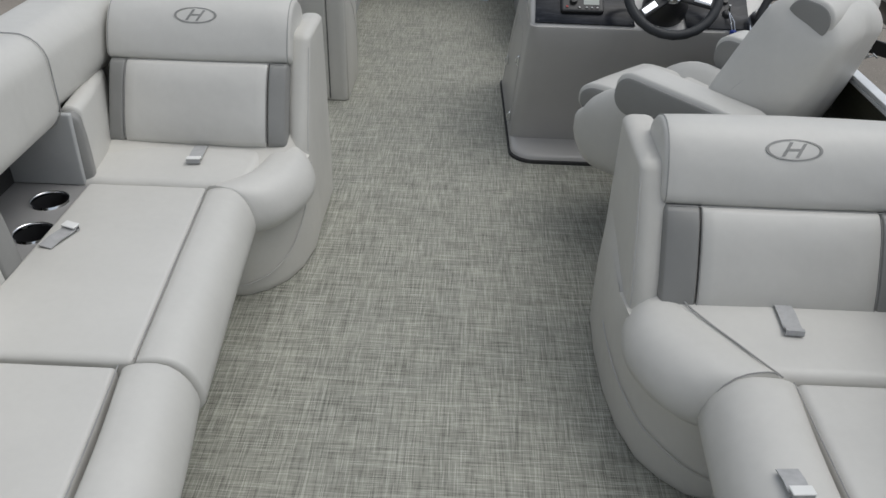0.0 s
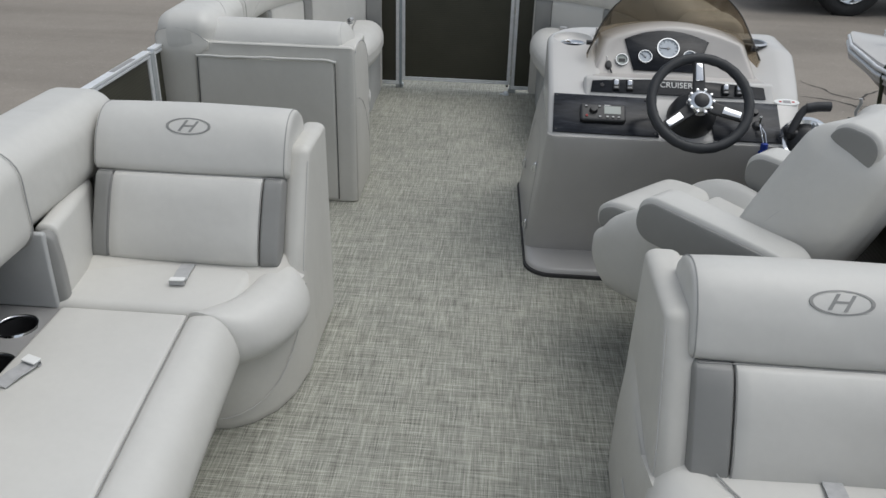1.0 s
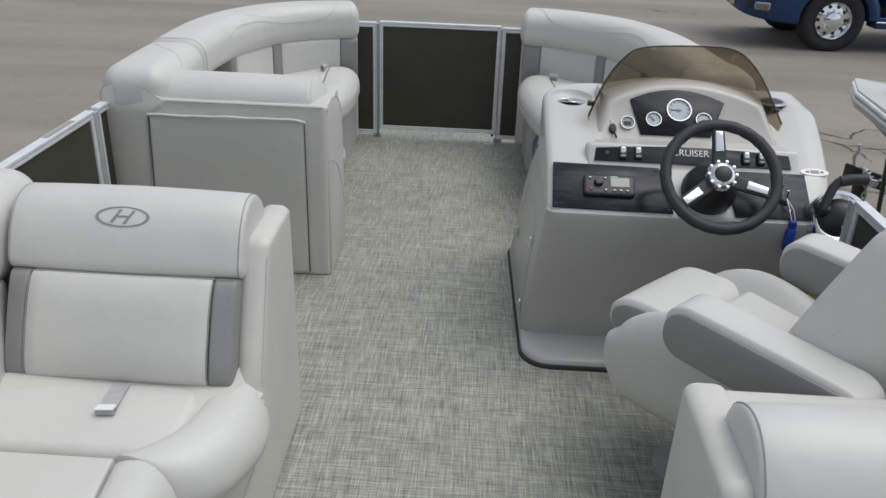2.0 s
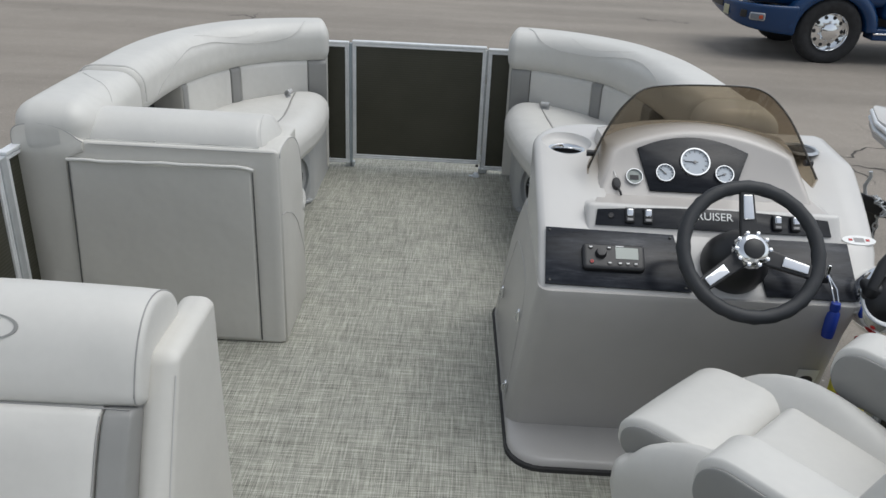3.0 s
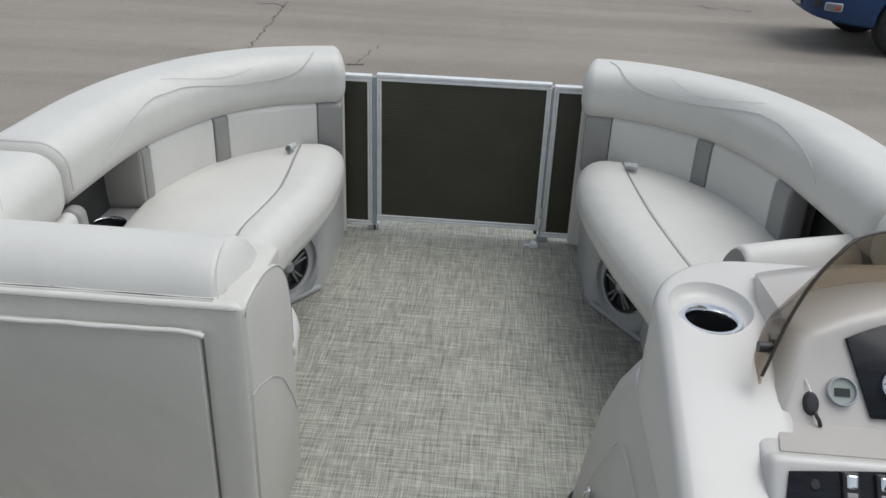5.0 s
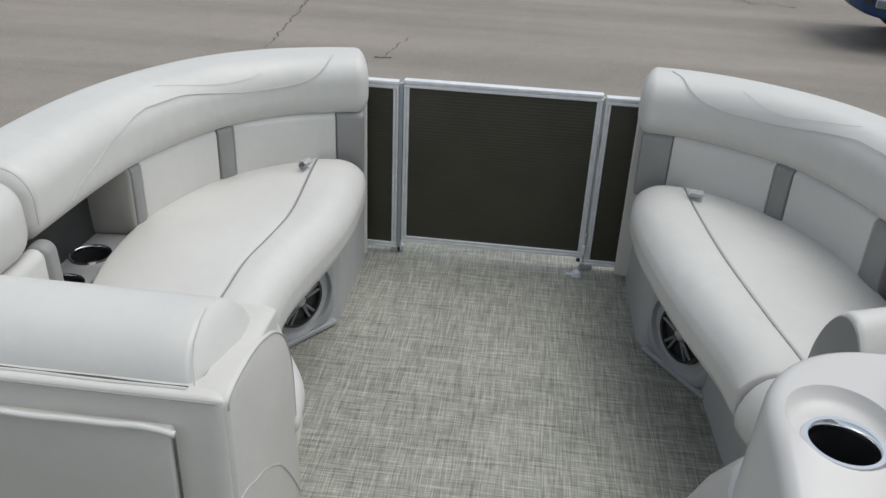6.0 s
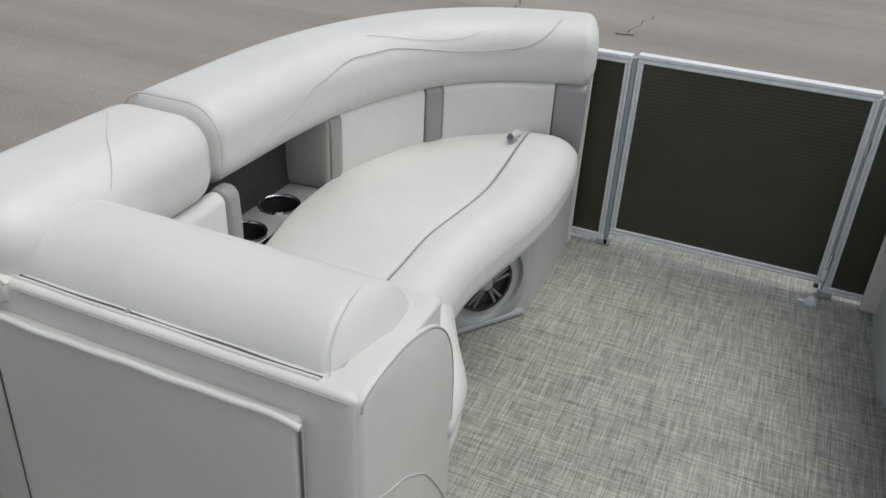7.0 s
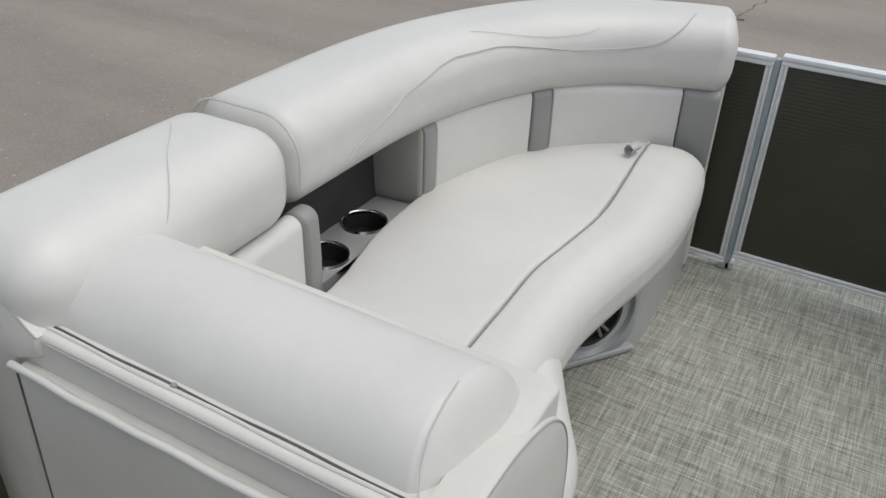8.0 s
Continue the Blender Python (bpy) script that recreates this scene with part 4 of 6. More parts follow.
    for i in range(ring_n):
        for k in range(7):
            bm.faces.new((vs[i][k], vs[(i + 1) % ring_n][k], vs[(i + 1) % ring_n][k + 1], vs[i][k + 1]))
    pod = part("speaker_pod", bm, POD_GREY, t, "moulded grey speaker surround with a scooped rim")
    part("kick_strip", block(-0.150, 0.150, -0.150, -0.132, -0.004, 0.026, 0.006, bend=lambda x, y, z: tuple(m @ Vector((x, y, z)))), POD_GREY, pod)
    spk = part("speaker", lathe([(0, 0.006), (0.02, 0.009), (0.07, 0.004), (0.099, 0.003)], m), BLACK, pod, "black speaker with spoked grille")
    part("ring", lathe([(0.080, 0.004), (0.084, 0.018), (0.093, 0.018), (0.099, 0.004)], m, 36), BLACK, spk)
    part("hub", lathe([(0, 0.026), (0.014, 0.025), (0.023, 0.018), (0.027, 0.008)], m, 20), SILVER, spk, "silver hub")
    for k in range(5):
        q = 2 * math.pi * k / 5 + 0.3
        for d in (-0.16, 0.16):
            part("spoke", tube([m @ Vector((0.024 * math.cos(q + d), 0.024 * math.sin(q + d), 0.016)), m @ Vector((0.084 * math.cos(q + d * 0.9), 0.084 * math.sin(q + d * 0.9), 0.013))], 0.0052), SPOKE, spk)
    # cup tray under the roll
    x0, x1 = sorted((tray_x[0], tray_x[1]))
    # Shade at the back of the cup space, put in as a near-black sheet.
    part("cubby_shade", block(min(tray_x[1] - s * 0.06, tray_x[1] - s * 0.073), max(tray_x[1] - s * 0.06, tray_x[1] - s * 0.073), 4.36, 4.96, 0.44, 0.66, 0.004), CUBBY_SHADE, t, "near-black sheet standing for the shade behind the cups")
    cups = [(tray_x[2], 4.68), (tray_x[2] - s * 0.012, 4.51)]
    part("cup_tray", holed_plate(x0, x1, 4.36, 4.90, 0.446, 0.07, cups, 0.056), PLASTIC, t, "moulded grey cup holder tray")
    for x, y in cups:
        cup_ring(x, y, 0.446, t, r=0.056, deep=0.042)
    part("tray_slot", rounded((0.07, 0.17, 0.006), (0.012, 0.012, 0.0028), (2, 2, 1), warp=lambda x, y, z: (x + tray_x[2] + s * 0.105, y + 4.66, z + 0.449)), BLACK, t, "black recess beside the cups")
    strap(knot[0], knot[1], 0.496, t, knot[2], curl=True)


bow_lounge(bow_p, -1,
           [(-0.478, 5.586), (-0.62, 5.545), (-0.80, 5.455), (-0.955, 5.295), (-1.065, 5.06), (-1.118, 4.78), (-1.125, 4.35)],
           [(-0.475, 5.505), (-0.62, 5.46), (-0.80, 5.355), (-0.93, 5.20), (-1.005, 5.02), (-1.045, 4.80), (-1.05, 4.6)],
           [(-0.615, 5.40), (-0.608, 5.26), (-0.592, 5.08), (-0.585, 4.93), (-0.60, 4.78), (-0.618, 4.64), (-0.615, 4.48), (-0.61, 4.10)],
           [(-0.455, 5.43), (-0.432, 5.30), (-0.423, 5.08), (-0.437, 4.92), (-0.466, 4.76), (-0.487, 4.60), (-0.478, 4.42), (-0.44, 4.06)],
           [(-0.62, 5.47), (-0.78, 5.36), (-0.90, 5.215), (-0.99, 5.02), (-1.015, 4.85), (-1.005, 4.62), (-0.965, 4.42), (-0.95, 4.10)],
           [(-0.50, 5.66), (-0.498, 5.40), (-0.492, 5.20), (-0.496, 5.165), (-0.66, 4.93), (-0.63, 4.60), (-0.60, 4.06), (-1.12, 4.06), (-1.14, 4.8), (-1.02, 5.25), (-0.8, 5.56)],
           ((-0.502, 5.165), (-0.655, 4.945)),
           ((0.0, 0.085, GREY), (0.085, 0.405, IVORY), (0.405, 0.460, GREY), (0.460, 0.757, IVORY), (0.757, 0.800, GREY)),
           ([(0.08, 62), (0.10, 40), (0.125, 24), (0.163, 14), (0.231, 10), (0.319, 10), (0.413, 18), (0.488, 26), (0.544, 30), (0.594, 30), (0.644, 28), (0.70, 20), (0.756, 14), (0.806, 2), (0.856, -6), (0.895, -18)], [(0.269, 34), (0.30, 28), (0.363, 26), (0.438, 32), (0.50, 42), (0.55, 52)]),
           (-1.0, -1.20, -1.075), (-0.622, 5.285, -105))
bow_lounge(bow_s, 1,
           [(0.475, 5.610), (0.66, 5.575), (0.85, 5.475), (1.02, 5.31), (1.14, 5.06), (1.20, 4.78), (1.245, 4.38)],
           [(0.490, 5.535), (0.64, 5.500), (0.82, 5.405), (0.97, 5.25), (1.065, 5.05), (1.115, 4.82), (1.14, 4.6)],
           [(0.635, 5.42), (0.645, 5.26), (0.662, 5.08), (0.680, 4.93), (0.705, 4.78), (0.735, 4.62), (0.765, 4.48), (0.78, 4.40)],
           [(0.480, 5.43), (0.462, 5.30), (0.470, 5.12), (0.492, 4.97), (0.520, 4.83), (0.560, 4.67), (0.610, 4.50), (0.625, 4.39)],
           [(0.64, 5.48), (0.80, 5.40), (0.94, 5.255), (1.04, 5.05), (1.09, 4.85), (1.11, 4.62), (1.12, 4.48), (1.12, 4.40)],
           [(0.53, 5.66), (0.532, 5.45), (0.535, 5.24), (0.545, 5.205), (0.71, 4.95), (0.72, 4.7), (0.74, 4.35), (1.25, 4.35), (1.25, 4.8), (1.08, 5.30), (0.85, 5.60)],
           ((0.548, 5.205), (0.705, 4.965)),
           ((0.0, 0.085, GREY), (0.085, 0.375, IVORY), (0.375, 0.43, GREY), (0.43, 0.72, IVORY), (0.72, 0.80, GREY)),
           ([(0.056, 96), (0.094, 44), (0.144, 24), (0.181, 18), (0.244, 14), (0.306, 16), (0.394, 22), (0.506, 34), (0.562, 38), (0.65, 32), (0.719, 26), (0.775, 14), (0.80, 0)], [(0.219, 52), (0.256, 40), (0.306, 30), (0.369, 32), (0.475, 48), (0.52, 70)]),
           (1.08, 1.28, 1.16), (0.655, 5.30, 165))
_, sec = horn("end_bolster", [(0.785, 4.395), (0.80, 4.33), (0.84, 4.25)], [(0.628, 4.385), (0.64, 4.32), (0.69, 4.23)], (0.485, 0.475), (0.31, 0.31), bow_s, (0.014, 0.014))
part("piping", tube([(x, y, z + 0.001) for x, y, z in sec(0.05)[1:9]], 0.0016), PIPING, bow_s)
# aft end of the starboard bow seat, behind the console
ARM = Matrix.Translation((0.795, 4.335, 0)) @ Matrix.Rotation(radians(20), 4, "Z")
arm_sec = [(0.082, 0.42)] + [(0.080 * math.cos(radians(a)) * (1 - 0.10 * math.sin(radians(a))), 0.53 + 0.155 * math.sin(radians(a))) for a in range(0, 181, 10)] + [(-0.082, 0.42)]
part("end_roll", rings_loft([[ARM @ Vector((x, y * (1 - c), 0.42 + (z - 0.42) * (1 - c))) for y, z in arm_sec] for x, c in ((0.0, 0.03), (0.006, 0.008), (0.015, 0.0), (0.15, -0.01), (0.34, 0.0))]), IVORY, bow_s, "ivory end bolster behind the console")
part("end_panel", rings_loft([[ARM @ Vector((x, y * (1 - c), 0.42 + (z - 0.42) * (1 - c))) for y, z in arm_sec] for x, c in ((0.004, 0.035), (-0.003, 0.04), (-0.005, 0.08))]), GREY, bow_s, "grey vinyl end panel")
part("end_wall", block(0.74, 1.36, 4.14, 4.22, 0.0, 0.42, 0.02), SHELL, bow_s)
part("side_board", block(1.32, 1.37, 4.14, 4.9, 0.0, 0.64, 0.012), SHELL, bow_s)
roll("back_roll", [(1.25, 4.375), (1.255, 4.25), (1.255, 4.15)], 0.28, 0.634, 0.838, bow_s, 0.05)
# This wall's colour is darkened for the shade under the roll.
wall_pad("cubby_wall", [(-1.003, 4.824), (-1.03, 4.821), (-1.12, 4.812), (-1.24, 4.800)], 0.447, 0.655, 0.012, bow_p, SHADED_LINING, label="grey vinyl wall curving in beside the cups, toned down for shade")
# port side: second roll, corner pad and cabinet end
roll("back_roll", [(-1.105, 4.348), (-1.10, 4.1), (-1.09, 3.785)], 0.262, 0.634, 0.838, bow_p, 0.085)
part("piping", tube([(-1.107 - u, 4.342, 0.738 + v) for u, v in (on_roll(0.266, 0.212, 180 - a) for a in range(-12, 190, 8))], 0.0030), GELCOAT, bow_p)
part("stitch_line", tube([(-1.101 - u, 3.975 + 0.0021 * a, 0.736 + v) for a, (u, v) in ((a, on_roll(0.2705, 0.2135, 180 - a)) for a in range(-10, 122, 6))], 0.0009), STITCH, bow_p)
wall_pad("side_pad", [(-0.985, 4.06), (-0.995, 4.2), (-1.0, 4.345)], 0.42, 0.65, 0.05, bow_p, IVORY)
wall_pad("band", [(-1.0, 4.34), (-1.002, 4.36), (-1.004, 4.395)], 0.42, 0.65, 0.055, bow_p, GREY, label="grey vinyl band")
part("side_board", block(-1.17, -1.13, 3.81, 4.9, 0.0, 0.66, 0.012), SHELL, bow_p)

cab = thing("privacy_cabinet", "ivory vinyl cabinet with zipped door and bolster on top", "cabinet", at=(-0.76, 4.0, 0))


def cab_bend(x, y, z):
    return (x, y + 0.012 * (z / 0.72 - 0.5) * (1 if y < 3.9 else 0), z)


part("body", block(-1.172, -0.345, 3.788, 4.09, 0.0, 0.724, (0.03, 0.010, 0.012), (8, 3, 8), (0, 0, 0.0), cab_bend), SHELL, cab)
# Near-black colour for tubes that draw the shade in door and bolster seams.
CREASE = plain("seam_shadow_vinyl", (0.10, 0.10, 0.095), 0.7, vary=0.2, scale=60)
XZ = Matrix(((1, 0, 0, 0), (0, 0, -1, 0), (0, 1, 0, 0), (0, 0, 0, 1)))
corner_top = Track([(-1.206, 0.60), (-1.214, 0.70), (-1.211, 0.748), (-1.185, 0.769), (-1.13, 0.778), (-1.085, 0.774), (-1.045, 0.763), (-1.016, 0.746), (-0.996, 0.730), (-0.982, 0.722)], 4)
corner_line = [(-1.203, 0.0)] + [tuple(q) for q in corner_top.p] + [(-0.985, 0.690), (-1.042, 0.664), (-1.072, 0.0)]
part("corner_panel", slab(corner_line, -3.93, -3.7862, XZ, inset=0.004), SHELL, cab, "vinyl corner panel closing the back roll")
part("piping", tube([(x, 3.7885, z) for x, z in [tuple(q) for q in corner_top.p][4:]], 0.0020), PIPING, cab)
door = part("door", block(-1.031, -0.429, 3.775, 3.80, 0.012, 0.664, 0.01, (8, 1, 10), (0, -0.012, 0), lambda x, y, z: (x - 0.03 * (1 - z / 0.67) * max(0, (-0.5 - x) / 0.54), y, z)), SHELL, cab, "vinyl door panel")
part("seam", tube([(-1.060, 3.779, 0.02), (-1.047, 3.779, 0.3), (-1.034, 3.779, 0.658)], 0.0024), CREASE, door)
part("seam", tube([(-0.426, 3.779, 0.015), (-0.426, 3.779, 0.661)], 0.0024), CREASE, door)
part("door_lip", tube([(-1.036 + 0.615 * k / 24, 3.774 - 0.004 * math.sin(math.pi * k / 24), 0.665 + 0.007 * k / 24 + 0.0022 * math.sin(k * 0.9) * math.sin(k * 0.37) - 0.012 * max(0.0, (k - 20) / 4) ** 2) for k in range(25)], 0.0062, 10), IVORY, door, "rolled vinyl lip")
hp = Track([(x + 0.04, z) for x, z in ((-0.865, 0.078), (-0.85, 0.048), (-0.80, 0.036), (-0.745, 0.035), (-0.69, 0.036), (-0.64, 0.048), (-0.625, 0.078))])
part("handle", rounded((hp.length, 0.022, 0.03), 0.009, (14, 2, 2), warp=lambda x, y, z: (hp.at(x / hp.length + 0.5)[0], 3.759 - z * 0.8 - 0.018 * math.sin(max(0, min(1, x / hp.length + 0.5)) * math.pi), hp.at(x / hp.length + 0.5)[1] + y)), plain("handle_cream", (0.55, 0.52, 0.46), 0.5), door, "cream plastic pull handle")
part("top_roll", block(-1.115, -0.368, 3.819, 4.056, 0.586, 0.796, (0.032, 0.105, 0.105), (14, 3, 2), (0, 0, 0.003), lambda x, y, z: (x + (0.10 * (y - 3.93) + 0.24 * (0.69 - z)) * max(0.0, min(1.0, (x + 0.58) / 0.18)), y, z)), IVORY, cab, "plump ivory bolster cushion")
part("stitch_line", tube([(-0.392 + 0.24 * (0.685 - z), y, z) for y, z in ((3.8195, 0.704), (3.823, 0.724), (3.839, 0.754), (3.867, 0.779), (3.907, 0.794), (3.939, 0.7995))], 0.0009), STITCH, cab)
part("seam", tube([(-1.02 + 0.610 * k / 24, 3.8165 + 0.001 * math.sin(k * 0.8), 0.7245) for k in range(25)], 0.0020), CREASE, cab)
part("piping", tube([(-1.02 + 0.610 * k / 24, 3.8105 + 0.0012 * math.sin(k * 0.6), 0.7250) for k in range(25)], 0.0026), IVORY, cab)
part("piping", tube([(-0.965 + 0.612 * k / 12, 3.7905, 0.7172) for k in range(13)], 0.0017), PIPING, cab)
part("pull_tab", block(-0.758, -0.750, 3.811, 3.819, 0.724, 0.730, 0.002), GREY, cab, "small grey zip tab")
ends = Track([(3.800, 0.702), (3.806, 0.717), (3.830, 0.727), (3.88, 0.730), (3.94, 0.727), (4.00, 0.713), (4.05, 0.692), (4.09, 0.660), (4.12, 0.615), (4.138, 0.56), (4.147, 0.48), (4.15, 0.3)], 4)
arch_line = [tuple(q) for q in ends.p] + [(4.15, 0.0), (3.799, 0.0)]
AX = Matrix(((0, 0, 1, 0), (1, 0, 0, 0), (0, 1, 0, 0), (0, 0, 0, 1)))
part("end_panel", slab(arch_line, -0.392, -0.338, AX, inset=0.009), SHELL, cab, "rounded vinyl end panel")
part("piping", tube([(-0.3395, 3.975 + (y - 3.975) * 0.985, 0.40 + (z - 0.40) * 0.984) for y, z in arch_line[:-4]], 0.0019), PIPING, cab)
wave = Track([(3.800, 0.50), (3.85, 0.49), (3.89, 0.47), (3.94, 0.45), (3.99, 0.415), (4.03, 0.38), (4.06, 0.34), (4.10, 0.28), (4.145, 0.20)])
part("stitch_line", tube([(-0.3372, *wave.at(k / 20)) for k in range(21)], 0.0013), STITCH, cab)
_, sec = horn("end_bolster", [(-0.60, 4.42), (-0.51, 4.34), (-0.45, 4.24), (-0.43, 4.12)], [(-0.485, 4.50), (-0.420, 4.38), (-0.352, 4.26), (-0.328, 4.13)], (0.465, 0.445), (0.365, 0.365), bow_p, (0.014, 0.014))
horn("end_band", [(-0.60, 4.42), (-0.51, 4.34), (-0.45, 4.24), (-0.43, 4.12)], [(-0.472, 4.49), (-0.418, 4.375), (-0.358, 4.255), (-0.336, 4.13)], (0.372, 0.372), (0.30, 0.30), bow_p, (0.014, 0.014), mat=SHELL, label="lower vinyl band")

# a clear plastic cap left on the floor by the gate
cap = thing("plastic_cap", "small clear plastic cap lying on the floor by the gate", "cap", at=(0.33, 5.65, 0))
CLEAR = plain("clear_plastic", (0.62, 0.66, 0.70), 0.15, vary=0.1, scale=40)
part("shell", lathe([(0, 0.020), (0.012, 0.019), (0.017, 0.012), (0.019, 0.003), (0.021, 0.001)], Matrix.Translation((0.338, 5.652, 0.0)) @ Matrix.Rotation(radians(14), 4, "X") @ Matrix.Translation((0, 0, 0.002)), 18), CLEAR, cap)
part("tab", block(0.298, 0.325, 5.640, 5.656, 0.0005, 0.008, 0.003), CLEAR, cap)

# ---- helm console ----
helm = thing("helm_console", "moulded grey-beige helm console with gauges and smoked windscreen", "console", at=(0.95, 3.6, 0))


def helm_ring(z, x0, y0, y1, x1=1.355, r=0.05, back=0.21):
    """A rounded outline of the console at a height."""
    out = []
    for cx, cy, a0, r in ((x0 + r, y0 + r, 180, r), (x1 - r, y0 + r, 270, r), (x1 - r, y1 - r, 0, r), (x0 + back, y1 - back, 90, back)):
        out += [(cx + r * math.cos(radians(a0 + 15 * k)), cy + r * math.sin(radians(a0 + 15 * k)), z) for k in range(7)]
    slant = 0.027 * (1 - z / 0.572)
    return [(x - slant * (y - 3.70) * max(0.0, min(1.0, (0.9 - x) / 0.3)), y, z) for x, y, z in out]


# lower body: front leans out towards the knees, side leans in
part("body", rings_loft([helm_ring(0.0, 0.440, 3.365, 4.150, back=0.05), helm_ring(0.035, 0.442, 3.365, 4.150, back=0.05), helm_ring(0.20, 0.457, 3.328, 4.146, back=0.06), helm_ring(0.34, 0.470, 3.297, 4.138, back=0.08), helm_ring(0.46, 0.480, 3.265, 4.11, back=0.13), helm_ring(0.555, 0.489, 3.235, 4.074, r=0.04, back=0.19), helm_ring(0.572, 0.492, 3.237, 4.062, r=0.03, back=0.205)]), SHADED_CONSOLE, helm)
part("toe_lip", rings_loft([helm_ring(0.006, 0.438, 3.199, 4.145, 1.345, 0.10, 0.05), helm_ring(0.024, 0.440, 3.201, 4.145, 1.345, 0.10, 0.05), helm_ring(0.034, 0.448, 3.213, 4.14, 1.34, 0.10, 0.05), helm_ring(0.040, 0.47, 3.35, 4.12, 1.33, 0.05, 0.05)]), SHADED_CONSOLE, helm, "moulded toe ledge")
part("gasket", rings_loft([helm_ring(0.0, 0.430, 3.187, 4.155, 1.35, 0.105, 0.05), helm_ring(0.012, 0.431, 3.188, 4.155, 1.35, 0.105, 0.05), helm_ring(0.013, 0.442, 3.201, 4.145, 1.345, 0.10, 0.05)]), RUBBER, helm, "black rubber gasket")


def top_height(y):
    """The top of the console: sloped dash, then flatter shoulders."""
    return min(0.572 + (y - 3.245) * 0.70, 0.683 + (y - 3.405) * 0.34, 0.805 + (y - 3.76) * 0.05)


CUP = (0.597, 3.793)


def helm_top():
    """A grid over the plan with a round back corner and a dished opening for the cup."""
    bm = bmesh.new()
    x0, x1, y0, y1, rad = 0.492, 1.36, 3.236, 4.015, 0.205
    dish = (0.514, 0.690, 3.705, 3.94)
    xs = [x0, 0.494, 0.498, 0.504, 0.510] + [dish[0] + (dish[1] - dish[0]) * k / 10 for k in range(11)] + [0.72, 0.8, 0.9, 1.0, 1.1, 1.18, 1.24, 1.30, 1.33, 1.35, 1.358]
    ys = [3.238, 3.245, 3.26, 3.30, 3.34, 3.38, 3.40, 3.42, 3.45, 3.50, 3.56, 3.62, 3.66] + [dish[2] + (dish[3] - dish[2]) * k / 10 for k in range(11)] + [3.95, 3.965, 3.980, 3.990, 3.996, 4.002, 4.007, 4.010, 4.0125, 4.014, y1]
    rows = []
    for y in ys:
        row = []
        for x in xs:
            u, v = max(0.0, (x0 + rad - x) / rad), max(0.0, (y - y1 + rad) / rad)
            px, py = x, y
            if u and v:
                k = max(u, v) / math.hypot(u, v)
                px, py = x0 + rad - u * k * rad, y1 - rad + v * k * rad
            fu, fv = max(0.0, (x0 + 0.04 - x) / 0.04), max(0.0, (y0 + 0.04 - y) / 0.04)
            if fu and fv:
                k = max(fu, fv) / math.hypot(fu, fv)
                px, py = x0 + 0.04 - fu * k * 0.04, y0 + 0.04 - fv * k * 0.04
            z = top_height(py) - (0.035 if 0.70 < x < 1.30 and 3.40 < y < 3.85 else 0.0)
            left, backward = x - x0, y1 - y
            near = min(left, backward) if u and v else left
            for ex, rr in ((near, 0.026), (x1 - x, 0.03), (y - 3.236, 0.02), (backward if not u else 1.0, 0.024)):
                if ex < rr:
                    z -= rr - math.sqrt(max(0.0, rr ** 2 - (rr - ex) ** 2))
            row.append(bm.verts.new((px + max(0.0, (px - 1.1) / 0.26) * 0.13 * max(0.0, min(1.0, (py - 3.27) / 0.48)) ** 0.45, py, z)))
        rows.append(row)
    ix, iy = 5, 13
    for j, (a, b) in enumerate(zip(rows, rows[1:])):
        for k in range(len(xs) - 1):
            if not (ix <= k < ix + 10 and iy <= j < iy + 10):
                bm.faces.new((a[k], a[k + 1], b[k + 1], b[k]))
    ring = [rows[iy][ix + k] for k in range(10)] + [rows[iy + k][ix + 10] for k in range(10)] + [rows[iy + 10][ix + 10 - k] for k in range(10)] + [rows[iy + 10 - k][ix] for k in range(10)]
    rims = [ring]
    for rx, ry, cy, dz in ((0.080, 0.085, 3.815, 0.0), (0.0785, 0.0835, 3.8145, -0.003), (0.0755, 0.080, 3.811, -0.0105), (0.070, 0.073, 3.802, -0.018), (0.064, 0.064, 3.793, -0.019), (0.052, 0.052, 3.793, -0.019), (0.051, 0.051, 3.793, -0.06)):
        row = []
        for v in ring:
            t = math.atan2((v.co.y - 3.825) * 0.73, v.co.x - 0.602)
            px, py = CUP[0] + rx * math.cos(t), cy + ry * math.sin(t)
            row.append(bm.verts.new((px, py, (top_height(py) + 0.0005 if dz > -0.01 else 0.806) + dz)))
        rims.append(row)
    n = len(ring)
    for a, b in zip(rims, rims[1:]):
        for k in range(n):
            bm.faces.new((a[k], a[(k + 1) % n], b[(k + 1) % n], b[k]))
    low = set(rims[-1])
    edge = [e for e in bm.edges if e.is_boundary and not (set(e.verts) <= low)]
    grown = bmesh.ops.extrude_edge_only(bm, edges=edge)
    for v in grown["geom"]:
        if isinstance(v, bmesh.types.BMVert):
            v.co.z = 0.555
            v.co.y += 0.055 * max(0.0, min(1.0, (v.co.y - 3.80) / 0.2))
    return bm


part("dash_top", helm_top(), GELCOAT, helm, "glossy off-white dash moulding")

# faces of the dash lean back: x across, v up the slope, n out of the face
DASH = Matrix.Translation((0, 3.254, 0.577)) @ Matrix.Rotation(math.atan2(0.105, 0.15), 4, "X")


def plate(name, outline, mat, parent, m, thick=0.006, label=""):
    return part(name, slab(outline, 0.0, thick, m, inset=0.0015), mat, parent, label)


left_plate = plate("stereo_panel", [(0.508, 0.004), (0.900, 0.0), (0.865, 0.176), (0.512, 0.182)], BURL, helm, DASH @ Matrix.Translation((0, 0, 0.004)), label="smoked wood-grain stereo panel")
